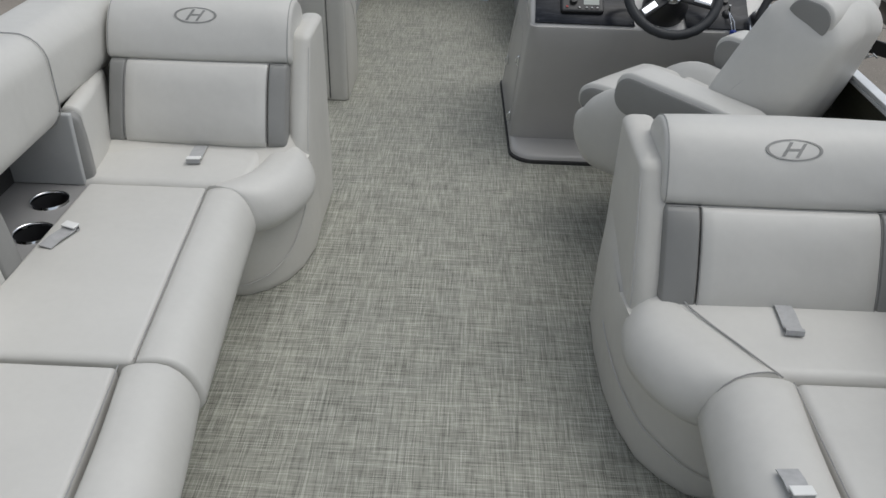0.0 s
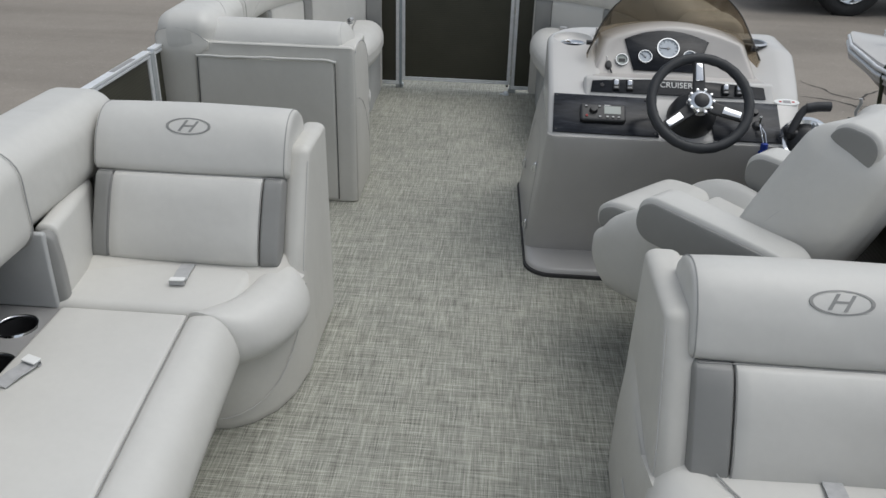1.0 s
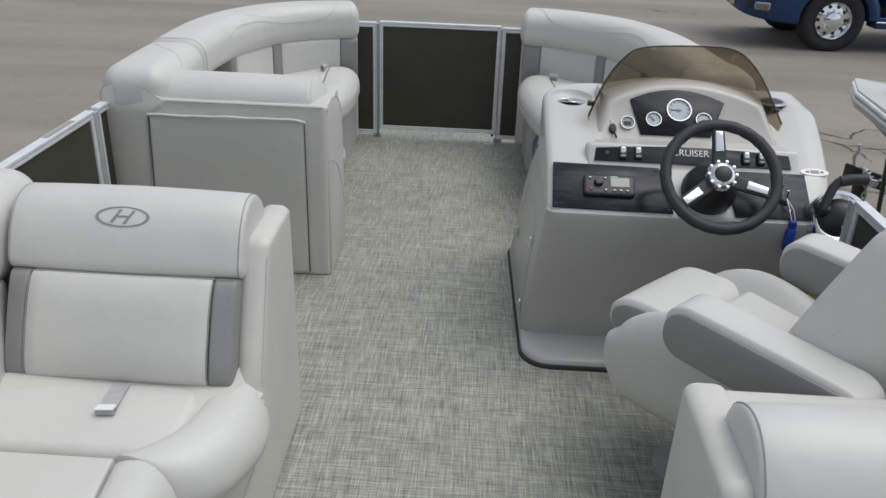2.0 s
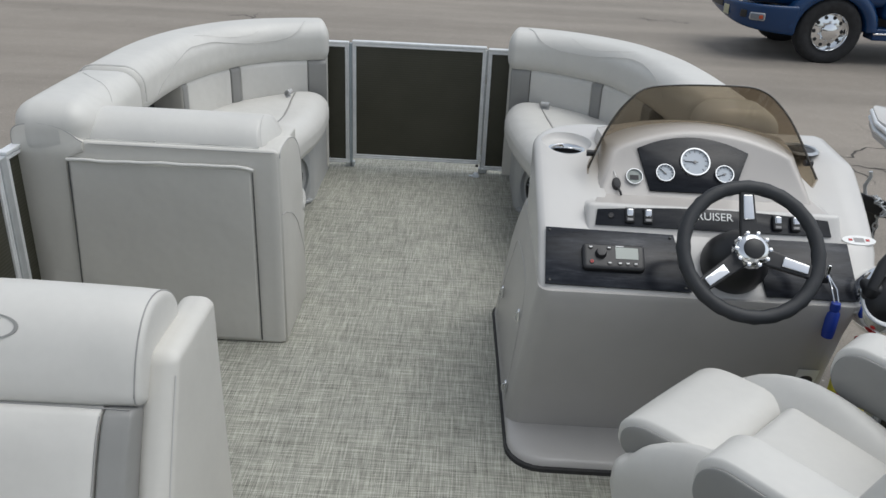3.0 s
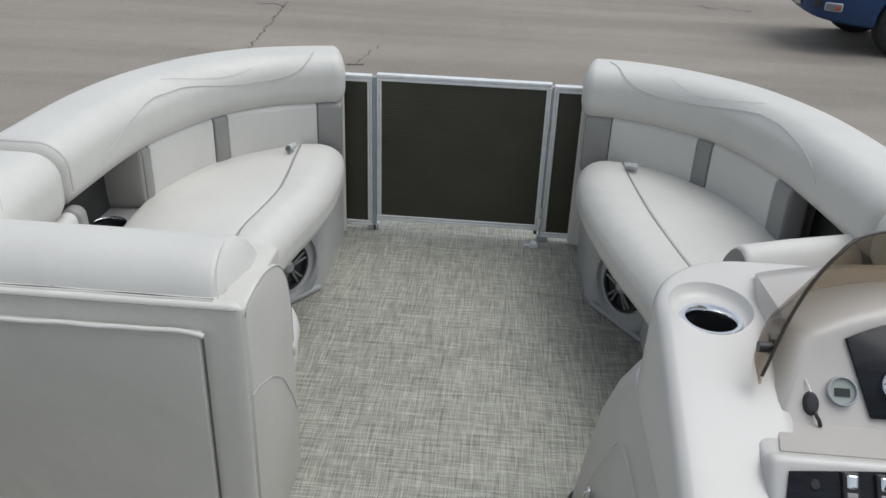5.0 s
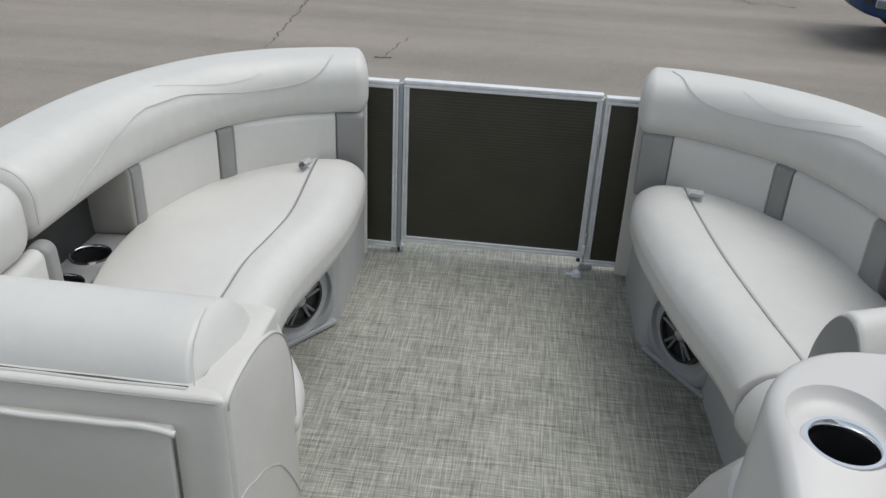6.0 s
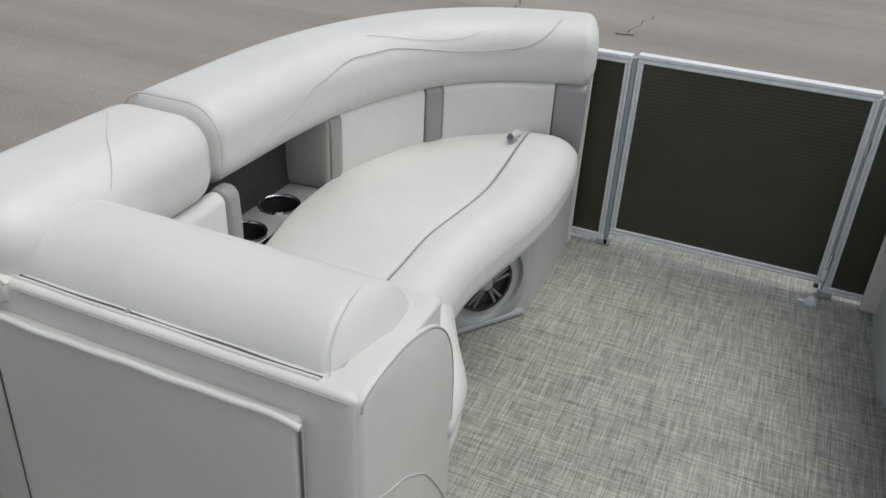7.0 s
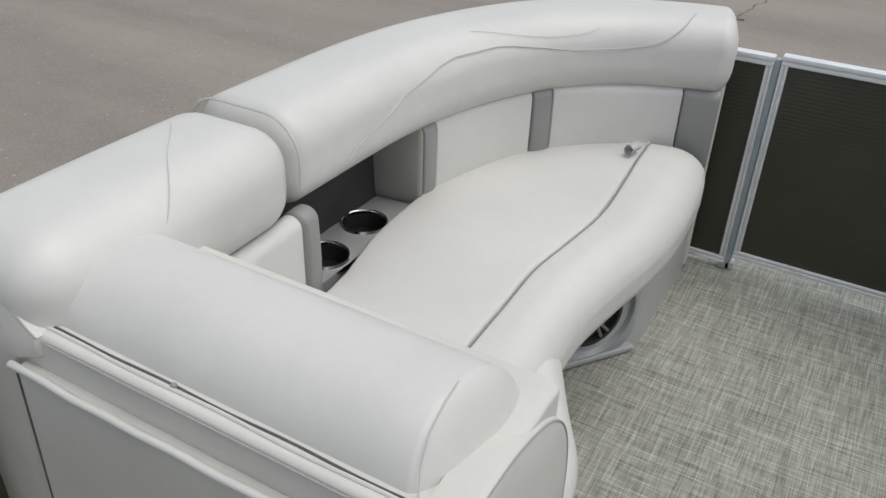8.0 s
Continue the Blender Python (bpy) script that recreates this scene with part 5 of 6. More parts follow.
for x, v in ((0.52, 0.014), (0.885, 0.01), (0.855, 0.166), (0.522, 0.172)):
    part("screw", lathe([(0, 0.0025), (0.003, 0.002), (0.004, 0)], DASH @ Matrix.Translation((x, v, 0.010)), 10), BLACK, left_plate)
right_plate = plate("key_panel", [(1.10, 0.0), (1.345, 0.0), (1.345, 0.178), (1.085, 0.178)], BURL, helm, DASH @ Matrix.Translation((0, 0, 0.004)), label="smoked wood-grain key panel")

st = Matrix(DASH) @ Matrix.Translation((0.692, 0.086, 0.010))
stereo = part("stereo", rounded((0.168, 0.078, 0.024), (0.012, 0.012, 0.006), (4, 3, 2), warp=lambda x, y, z: tuple(st @ Vector((x, y, z + 0.008)))), BLACK, helm, "black marine stereo with a small screen")
part("screen", slab([(0.005, -0.008), (0.066, -0.008), (0.066, 0.027), (0.005, 0.027)], 0.0195, 0.0212, st), LCD, stereo)
part("knob", lathe([(0, 0.034), (0.012, 0.033), (0.0145, 0.028), (0.016, 0.019)], st @ Matrix.Translation((-0.035, 0.006, 0)), 24), BLACK, stereo)
for u, v, mat in ((-0.062, 0.025, WHITE), (-0.012, 0.025, WHITE), (-0.060, -0.020, RED), (-0.012, -0.022, WHITE), (0.016, -0.022, WHITE), (0.037, -0.022, WHITE), (0.058, -0.022, WHITE)):
    q = st @ Matrix.Translation((u, v, 0.0195))
    key = part("button", lathe([(0, 0.003), (0.006, 0.0026), (0.0072, 0.0)], q, 16), BLACK, stereo)
    part("mark", lathe([(0.0022, 0.0032), (0.0022, 0.0038), (0.0046, 0.0038), (0.0046, 0.0030)], q, 12) if mat is RED else slab([(-0.0038, -0.0016), (0.0038, -0.0016), (0.0038, 0.0016), (-0.0038, 0.0016)], 0.0026, 0.0036, q), mat, key)
part("name_bar", slab([(0.006, 0.030), (0.028, 0.030), (0.028, 0.0325), (0.006, 0.0325)], 0.0195, 0.0205, st), WHITE, stereo)

# gauge pod
POD = Matrix.Translation((0.957, 3.589, 0.737)) @ Matrix.Rotation(radians(48), 4, "X")


def arch(half0, half1, h0, h1, rise, n=14):
    """A pod outline: straight foot, leaning sides, arched top."""
    pts = [(-half0, h0), (half0, h0)]
    for k in range(n + 1):
        q = 1 - 2 * k / n
        pts.append((half1 * q, h1 + rise * (1 - q * q)))
    return pts


def pod_body():
    """A flat face in a soft rim, then a broad crown that falls back to the shoulders."""
    rings = []
    for half0, half1, h0, h1, rise, w in ((0.305, 0.250, -0.034, 0.116, 0.060, 0.008), (0.311, 0.257, -0.040, 0.120, 0.064, 0.0105), (0.322, 0.268, -0.050, 0.128, 0.070, 0.009), (0.330, 0.276, -0.056, 0.136, 0.078, 0.0),
                                          (0.336, 0.282, -0.060, 0.146, 0.086, -0.014), (0.336, 0.286, -0.050, 0.190, 0.068, -0.05), (0.330, 0.292, 0.0, 0.258, 0.045, -0.125), (0.320, 0.280, 0.10, 0.293, 0.035, -0.19), (0.30, 0.27, 0.18, 0.285, 0.030, -0.235)):
        rings.append([POD @ Vector((u + 0.030, v, w)) for u, v in arch(half0, half1, h0, h1, rise, 20)])
    return rings_loft(rings)


part("gauge_pod", pod_body(), SHADED_COAT, helm, "moulded dash pod")
face = plate("gauge_panel", [(u - 0.008 * (v < 0.01), v) for u, v in arch(0.122, 0.166, -0.002, 0.132, 0.044, 16)], BURL_DARK, helm, POD @ Matrix.Translation((0, 0, 0.0095)), label="dark arched gauge panel")


def gauge(u, v, r, parent, needle, m=POD, lift=0.0145, dark=False):
    g = m @ Matrix.Translation((u, v, lift))
    ob = part("gauge", lathe([(0, 0.004), (r * 0.86, 0.004), (r * 0.9, 0.0)], g, 36), LCD if dark else DIAL, parent, "white-faced round gauge with a chrome bezel")
    part("bezel", lathe([(r * 0.84, 0.004), (r * 0.88, 0.010), (r * 0.97, 0.010), (r * 1.04, 0.0)], g, 36), BEZEL, ob)
    if dark:
        part("display", slab([(-r * 0.5, -r * 0.35), (r * 0.5, -r * 0.35), (r * 0.5, r * 0.2), (-r * 0.5, r * 0.2)], 0.0042, 0.006, g), BLACK, ob)
        return
    a = radians(needle)
    part("needle", tube([g @ Vector((-0.2 * r * math.cos(a), -0.2 * r * math.sin(a), 0.006)), g @ Vector((0.68 * r * math.cos(a), 0.68 * r * math.sin(a), 0.006))], 0.0012), BLACK, ob)
    part("needle_cap", lathe([(0, 0.009), (0.1 * r, 0.008), (0.12 * r, 0.004)], g, 14), PLASTIC, ob)
    bm = bmesh.new()
    for k in range(11):
        b = radians(225 - 27 * k)
        tube([g @ Vector((0.66 * r * math.cos(b), 0.66 * r * math.sin(b), 0.0045)), g @ Vector((0.8 * r * math.cos(b), 0.8 * r * math.sin(b), 0.0045))], 0.0009, 4, bm)
    part("dial_marks", bm, BLACK, ob)


gauge(0.004, 0.094, 0.0455, face, 178)
gauge(-0.086, 0.054, 0.0285, face, 140)
gauge(0.089, 0.059, 0.0285, face, 202)
gauge(-0.176, 0.040, 0.0255, helm, 0, lift=0.008, dark=True)
port_cap = part("socket_cap", lathe([(0, 0.012), (0.010, 0.011), (0.013, 0.004), (0.014, 0)], POD @ Matrix.Translation((-0.228, 0.016, 0.008)) @ Matrix.Diagonal((1, 1.5, 1, 1)), 18), BLACK, helm, "black rubber socket cap")
part("tab", tube([POD @ Vector(p) for p in ((-0.224, 0.0, 0.016), (-0.219, -0.014, 0.020), (-0.216, -0.022, 0.016))], 0.0035, 8), BLACK, port_cap)
part("cord", tube([POD @ Vector(p) for p in ((-0.236, 0.056, 0.0095), (-0.232, 0.045, 0.013), (-0.230, 0.034, 0.018))], 0.0012, 6), WHITE, port_cap)

# switch strip under the pod
STRIP = Matrix.Translation((0.978, 3.434, 0.715)) @ Matrix.Rotation(radians(48), 4, "X")
strip_arc = [(-0.328, -0.028), (0.328, -0.028), (0.322, 0.022)] + [(0.322 - 0.644 * k / 12, 0.022 + 0.016 * math.sin(math.pi * k / 12)) for k in range(1, 12)] + [(-0.322, 0.022)]
CENTRE = Matrix(((0, 0, 1, 0), (1, 0, 0, 0), (0, 1, 0, 0), (0, 0, 0, 1)))
centre_line = [(3.395, 0.60), (3.395, 0.671), (3.402, 0.679), (3.449, 0.731), (3.453, 0.737), (3.459, 0.742), (3.467, 0.743), (3.475, 0.738), (3.484, 0.729), (3.50, 0.725), (3.64, 0.726), (3.66, 0.70), (3.66, 0.60)]
part("dash_centre", rings_loft([[CENTRE @ Vector((3.56 + (y - 3.56) * k, z - c, x)) for y, z in centre_line] for x, k, c in ((0.627, 0.96, 0.012), (0.630, 0.985, 0.004), (0.637, 0.997, 0.001), (0.648, 1.0, 0.0), (0.98, 1.0, 0.0), (1.318, 1.0, 0.0), (1.329, 0.997, 0.001), (1.336, 0.985, 0.004), (1.340, 0.96, 0.012))]), GELCOAT, helm, "raised dash block round the switch panel")
# Thin added plate that carries the pod's shaded tone onto the dash block.
part("pod_foot_shade", slab([(-0.312, -0.062), (0.352, -0.062), (0.345, 0.06), (-0.285, 0.06)], 0.0, 0.003, Matrix.Translation((0.968, 3.555, 0.7265)), inset=0.002), SHADED_COAT, helm)
strip = plate("switch_panel", [(x, y if y < 0 else y - 0.004) for x, y in strip_arc], BURL_DARK, helm, STRIP, label="dark switch panel with lettering")
lettering("lettering", "CRUISER", 0.0325, STRIP @ Matrix.Translation((-0.006, 0.011, 0.0068)), WHITE, strip)
for u in (-0.233, -0.182, 0.178, 0.228):
    q = STRIP @ Matrix.Translation((u, 0.002, 0.006))
    sw = part("switch", rounded((0.026, 0.044, 0.014), 0.004, (2, 2, 1), warp=lambda x, y, z, q=q: tuple(q @ Vector((x, y, z + 0.003)))), BLACK, strip, "rocker switch with a chrome face")
    part("rocker", rounded((0.018, 0.022, 0.010), 0.004, (2, 2, 1), warp=lambda x, y, z, q=q: tuple(q @ Vector((x, y + 0.006, z + 0.010 + 0.12 * y)))), CHROME, sw)
    part("light", rounded((0.016, 0.008, 0.004), 0.0015, (1, 1, 1), warp=lambda x, y, z, q=q: tuple(q @ Vector((x, y - 0.014, z + 0.010)))), PLASTIC, sw)
part("socket", lathe([(0, 0.003), (0.007, 0.003), (0.009, 0)], STRIP @ Matrix.Translation((-0.285, 0.0, 0.006)), 14), BLACK, strip)

# windscreen: a bent smoked sheet round the pod
WS_HEAD = Track([(0.642, 3.604, 0.795), (0.694, 3.665, 0.900), (0.758, 3.712, 0.978), (0.84, 3.748, 1.014), (1.09, 3.785, 1.018), (1.178, 3.785, 1.003), (1.234, 3.752, 0.958), (1.270, 3.70, 0.90), (1.316, 3.612, 0.795)])
SMOKED_EDGE = plain("smoked_edge", (0.03, 0.026, 0.02), 0.15, vary=0.1)


def windscreen():
    foot = Track([(0.646, 3.610, 0.775), (0.662, 3.70, 0.79), (0.72, 3.778, 0.84), (0.85, 3.81, 0.872), (1.09, 3.81, 0.872), (1.21, 3.785, 0.84), (1.282, 3.715, 0.79), (1.312, 3.620, 0.765)])
    head = WS_HEAD
    bm = bmesh.new()
    n = 48
    sheets = []
    for off in (0.0, 0.005):
        rows = []
        for k in range(n + 1):
            s = k / n
            a, b = foot.at(s), head.at(s)
            c = Vector((1.0, 3.72, 0.85))
            d = Vector((a[0] - c[0], a[1] - c[1], 0)).normalized() * off
            rows.append([bm.verts.new(a.lerp(b, q) + d) for q in (0, 0.25, 0.5, 0.75, 1.0)])
        sheets.append(rows)
    for rows in sheets:
        for a, b in zip(rows, rows[1:]):
            for k in range(4):
                bm.faces.new((a[k], a[k + 1], b[k + 1], b[k]))
    for k in (0, 4):
        for i in range(n):
            bm.faces.new((sheets[0][i][k], sheets[0][i + 1][k], sheets[1][i + 1][k], sheets[1][i][k]))
    return bm


ws = part("windscreen", windscreen(), SMOKED, helm, "smoked amber acrylic windscreen")
part("edge", tube([WS_HEAD.at(k / 60) for k in range(61)], 0.0028, 8), SMOKED_EDGE, ws, "dark polished edge")
for x, y, z in ((0.650, 3.642, 0.830), (1.300, 3.655, 0.830)):
    part("mount_knob", lathe([(0, 0.012), (0.009, 0.012), (0.010, -0.012), (0, -0.012)], Matrix.Translation((x, y, z)) @ Matrix.Rotation(radians(90), 4, "Y"), 14), BLACK, ws)

# cup holder in the shoulder
m = Matrix.Translation((CUP[0], CUP[1], 0.7885))
cup = part("cup_holder", lathe([(0.0505, 0.0), (0.048, -0.02), (0.044, -0.10), (0, -0.10)], m, 40), BLACK, helm, "dark cup holder with a steel rim")
part("rim", lathe([(0.046, -0.012), (0.047, 0.000), (0.050, 0.0035), (0.0565, 0.0035), (0.060, -0.001)], m, 48), CHROME, cup)
m = Matrix.Translation((1.345, 3.845, 0.8115))
cup = part("cup_holder", lathe([(0, 0.0025), (0.046, 0.0025), (0.05, 0.0)], m), BLACK, helm, "dark cup holder with a steel rim")
part("rim", lathe([(0.046, 0.0), (0.049, 0.006), (0.056, 0.006), (0.060, 0.0)], m), STEEL, cup)

# side hatch with latches
def side_x(y, z):
    """The port side of the console at a height."""
    return 0.447 + 0.095 * (z - 0.089) - 0.027 * (y - 3.482)


for y, z in ((3.502, 0.339), (3.482, 0.089), (3.938, 0.189)):
    x = side_x(y, z)
    lt = part("latch", block(x - 0.006, x + 0.004, y - 0.009, y + 0.009, z - 0.022, z + 0.022, 0.004), CHROME, helm, "chrome hatch latch")
    part("thumb_turn", tube([(x - 0.011, y, z - 0.012), (x - 0.013, y, z), (x - 0.009, y, z + 0.013)], 0.0035, 8), CHROME, lt)
hatch_line = Track([(3.46, 0.05), (3.462, 0.20), (3.47, 0.38), (3.50, 0.445), (3.57, 0.465), (3.74, 0.465), (3.83, 0.445), (3.87, 0.38), (3.93, 0.28), (3.975, 0.17), (3.99, 0.06)])
part("hatch_seam", tube([(side_x(*hatch_line.at(k / 40)) - 0.0005, *hatch_line.at(k / 40)) for k in range(41)], 0.0012), STITCH, helm)

# warning plate, key switch with float
oval = [(0.047 * math.cos(radians(a)), 0.019 * math.sin(radians(a))) for a in range(0, 360, 15)]
OV = Matrix.Translation((1.387, 3.420, 0.686)) @ Matrix.Rotation(radians(20), 4, "X")
part("oval_plate", slab(oval, 0.0, 0.004, OV), WHITE, helm, "white oval plate with red and grey bars")
bm = bmesh.new()
for k in (-1, 1):
    slab([(k * 0.024 - 0.005, -0.004), (k * 0.024 + 0.005, -0.004), (k * 0.024 + 0.005, 0.004), (k * 0.024 - 0.005, 0.004)], 0.004, 0.005, OV, bm)
part("plate_marks", bm, RED, helm)
part("plate_bar", slab([(-0.014, -0.008), (0.014, -0.008), (0.014, 0.008), (-0.014, 0.008)], 0.004, 0.005, OV), PLASTIC, helm)
KEY = DASH @ Matrix.Translation((1.262, 0.070, 0.010))
part("key_switch", lathe([(0, 0.012), (0.012, 0.012), (0.017, 0.008), (0.021, 0)], KEY, 24), BLACK, helm)
part("key", block(1.257, 1.266, 3.285, 3.291, 0.630, 0.668, 0.002, (1, 1, 1)), CHROME, helm)
part("socket_cap", lathe([(0, 0.010), (0.011, 0.009), (0.014, 0)], DASH @ Matrix.Translation((1.258, 0.132, 0.010)), 20), BLACK, helm)
fob = thing("key_float", "blue foam key float on a bead chain", "key float", at=(1.315, 3.235, 0.48))
part("float", lathe([(0, 0.0), (0.015, 0.002), (0.017, 0.02), (0.017, 0.075), (0.012, 0.082), (0.014, 0.09), (0.012, 0.105), (0, 0.107)], Matrix.Translation((1.278, 3.236, 0.478)), 18), BLUE, fob)
part("chain", tube([(1.262, 3.285, 0.640), (1.264, 3.250, 0.615), (1.273, 3.236, 0.585)], 0.0022), CHROME, fob)
part("chain", tube([(1.262, 3.285, 0.640), (1.278, 3.252, 0.615), (1.284, 3.236, 0.585)], 0.0022), CHROME, fob)


# ---- steering wheel ----
wheel = thing("steering_wheel", "black three-spoke steering wheel with chrome inlays", "steering wheel", at=(1.0, 3.21, 0.73))
WM = Matrix.Translation((1.017, 3.215, 0.730)) @ Matrix.Rotation(radians(50), 4, "X")
RIM = 0.172
bm = bmesh.new()
rows = []
for k in range(64):
    a = 2 * math.pi * k / 64
    c = Vector((math.cos(a), math.sin(a), 0))
    ridge = 0.0012 * math.cos(a * 24)
    rows.append([bm.verts.new(WM @ (c * (RIM + (0.0185 + ridge) * math.cos(t)) + Vector((0, 0, 0.0165 * math.sin(t))))) for t in (2 * math.pi * j / 14 for j in range(14))])
for i in range(64):
    for j in range(14):
        bm.faces.new((rows[i][j], rows[(i + 1) % 64][j], rows[(i + 1) % 64][(j + 1) % 14], rows[i][(j + 1) % 14]))
part("rim", bm, GRIP, wheel, "black ribbed rim grip")
hub = part("hub", lathe([(0, 0.026), (0.024, 0.026), (0.026, 0.024), (0.036, 0.022), (0.043, 0.012), (0.045, -0.01), (0.03, -0.02), (0, -0.02)], WM, 40), CHROME, wheel, "chrome hub")
part("hub_cap", lathe([(0, 0.030), (0.022, 0.030), (0.0265, 0.0275), (0.027, 0.024)], WM, 28), BLACK, hub, "black hub cap")
for k in range(10):
    a = 2 * math.pi * k / 10
    part("lug", lathe([(0, 0.022), (0.005, 0.021), (0.006, 0.0)], WM @ Matrix.Translation((0.043 * math.cos(a), 0.043 * math.sin(a), 0)), 10), CHROME, hub)
for a in (92, 218, 342):
    q = WM @ Matrix.Rotation(radians(a), 4, "Z")
    sp = part("spoke", rounded((0.135, 0.046, 0.014), (0.006, 0.006, 0.005), (5, 2, 1), warp=lambda x, y, z, q=q: tuple(q @ Vector((x + 0.098, y * (1 - 1.6 * (x + 0.05)), z - 0.004 + 0.06 * x)))), BLACK, wheel)
    part("inlay", rounded((0.066, 0.026, 0.008), 0.003, (3, 2, 1), warp=lambda x, y, z, q=q: tuple(q @ Vector((x + 0.115, y * (1 - 1.8 * x), z + 0.005 + 0.06 * (x + 0.017))))), CHROME, sp, "chrome inlay")
part("column", lathe([(0.088, -0.14), (0.082, -0.09), (0.06, -0.05), (0.03, -0.02)], WM, 28), BLACK, wheel)

# ---- throttle ----
throttle = thing("throttle_control", "black side-mount throttle control with chrome trim", "throttle", at=(1.43, 3.40, 0.5))
AIM = Vector((-0.30, -0.80, 0.52)).normalized()
TM = Matrix.Translation((1.425, 3.262, 0.585)) @ AIM.to_track_quat("Z", "Y").to_matrix().to_4x4()
part("housing", lathe([(0, 0.062), (0.03, 0.06), (0.058, 0.045), (0.074, 0.02), (0.080, -0.02), (0.080, -0.10), (0, -0.10)], TM, 36), BLACK, throttle)
part("trim_ring", lathe([(0.062, 0.040), (0.074, 0.044), (0.090, 0.028), (0.098, 0.0), (0.096, -0.05), (0.085, -0.05)], TM, 44), CHROME, throttle, "chrome trim ring")
part("hub", rounded((0.055, 0.075, 0.05), (0.022, 0.03, 0.02), (3, 3, 2), warp=lambda x, y, z: (x + 1.372, y + 3.265, z + 0.618)), BLACK, throttle)
part("lever", tube([(1.362, 3.240, 0.625), (1.375, 3.255, 0.655), (1.393, 3.275, 0.685), (1.41, 3.283, 0.705), (1.43, 3.282, 0.714)], 0.015, 14), BLACK, throttle)
part("grip", tube([(1.415, 3.283, 0.708), (1.45, 3.281, 0.717), (1.488, 3.279, 0.720), (1.494, 3.279, 0.720)], 0.018, 16), GRIP, throttle, "black lever grip")
part("boss", lathe([(0, 0.012), (0.02, 0.011), (0.026, 0.004), (0.028, 0)], Matrix.Translation((1.345, 3.33, 0.575)) @ AIM.to_track_quat("Z", "Y").to_matrix().to_4x4(), 20), BLACK, throttle)
part("button", lathe([(0, 0.070), (0.008, 0.070), (0.012, 0.062), (0.012, 0.05)], TM @ Matrix.Translation((0.02, -0.03, -0.01)), 16), CHROME, throttle)

# ---- extinguisher by the helm ----
ext = thing("fire_extinguisher", "white fire extinguisher with a yellow label in a bracket", "extinguisher", at=(1.362, 3.212, 0))
EX = Matrix.Translation((1.362, 3.212, 0.0)) @ Matrix.Diagonal((1.2, 1.2, 1.3, 1.0))
part("cylinder", lathe([(0, 0.0), (0.038, 0.004), (0.042, 0.02), (0.042, 0.28), (0.03, 0.315), (0.014, 0.33), (0.014, 0.35), (0, 0.35)], EX, 24), WHITE, ext)
part("label_band", lathe([(0.0425, 0.20), (0.0428, 0.20), (0.0428, 0.275), (0.0425, 0.275)], EX, 24), YELLOW, ext)
part("foot_ring", lathe([(0.040, 0.0), (0.0435, 0.0), (0.0435, 0.05), (0.040, 0.05)], EX, 24), BLACK, ext)
part("hose", tube([EX @ Vector((-0.03 + 0.012 * math.cos(1.4 * k), -0.04 + 0.012 * math.sin(1.4 * k), 0.34 - 0.008 * k)) for k in range(18)], 0.007, 8), RED, ext)
part("valve", block(1.342, 1.382, 3.197, 3.227, 0.448, 0.485, 0.006), RED, ext)
part("label_band", lathe([(0.0425, 0.08), (0.0428, 0.08), (0.0428, 0.125), (0.0425, 0.125)], EX, 24), plain("green_label", (0.03, 0.06, 0.02), 0.5), ext, "dark green label")

decal = part("warning_decal", block(1.255, 1.315, 3.3015, 3.3035, 0.262, 0.335, 0.0008, (1, 1, 1), bend=lambda x, y, z: (x, y - 0.2745 * (z - 0.30), z)), WHITE, helm, "white sticker with a dark oval")
part("decal_oval", block(1.264, 1.306, 3.2995, 3.3012, 0.272, 0.312, (0.019, 0.0006, 0.019), (2, 1, 2), bend=lambda x, y, z: (x, y - 0.2745 * (z - 0.30), z)), BLACK, decal)

# ---- helm chair ----
chair = thing("helm_chair", "ivory vinyl helm chair with grey arm panels on a pedestal", "chair", at=(0.925, 2.685, 0))
CM = Matrix.Translation((0.925, 2.685, 0)) @ Matrix.Rotation(radians(45), 4, "Z")


def cw(dx, dy, dz, tilt=0.0, turn=None):
    """Places a block in the chair's own axes (x right, y ahead), leaning back by tilt degrees."""
    q = CM @ Matrix.Translation((dx, dy, dz)) @ Matrix.Rotation(radians(-tilt), 4, "X")

    def warp(x, y, z):
        p = turn(x, y, z) if turn else (x, y, z)
        return tuple(q @ Vector(p))
    return warp


def base_shape(x, y, z):
    """The wrapped pan: sides rise into wings towards the back, the front tucks under."""
    tuck = max(0.0, -z / 0.115)
    up = max(0.0, z / 0.115)
    run = max(0.0, min(1.0, (0.245 - y) / 0.53))
    back = 1.18 * math.sin(math.pi * min(1.0, run * 1.12) ** 0.75) + 0.55 * run * run
    side = max(0.0, min(1.0, (abs(x) - 0.11 + 0.06 * run) / 0.10))
    side = side * (1.6 - 0.6 * side)
    return (x * (1 - 0.12 * tuck), y - 0.05 * tuck * max(0.0, y / 0.29), z + up * side * (0.092 * back) - up * (1 - side) * 0.03)


part("seat_base", rounded((0.47, 0.57, 0.23), (0.055, 0.075, 0.06), (16, 12, 3), (0.008, 0.008, 0), cw(0, -0.050, 0.360, turn=base_shape)), IVORY, chair, "wrapped seat pan with raised side wings")
for sx in (-1, 1):
    part("stitch_line", tube([cw(0, -0.050, 0.360, turn=base_shape)(sx * 0.236, 0.20 - 0.44 * k / 14, 0.060) for k in range(15)], 0.0014), STITCH, chair)
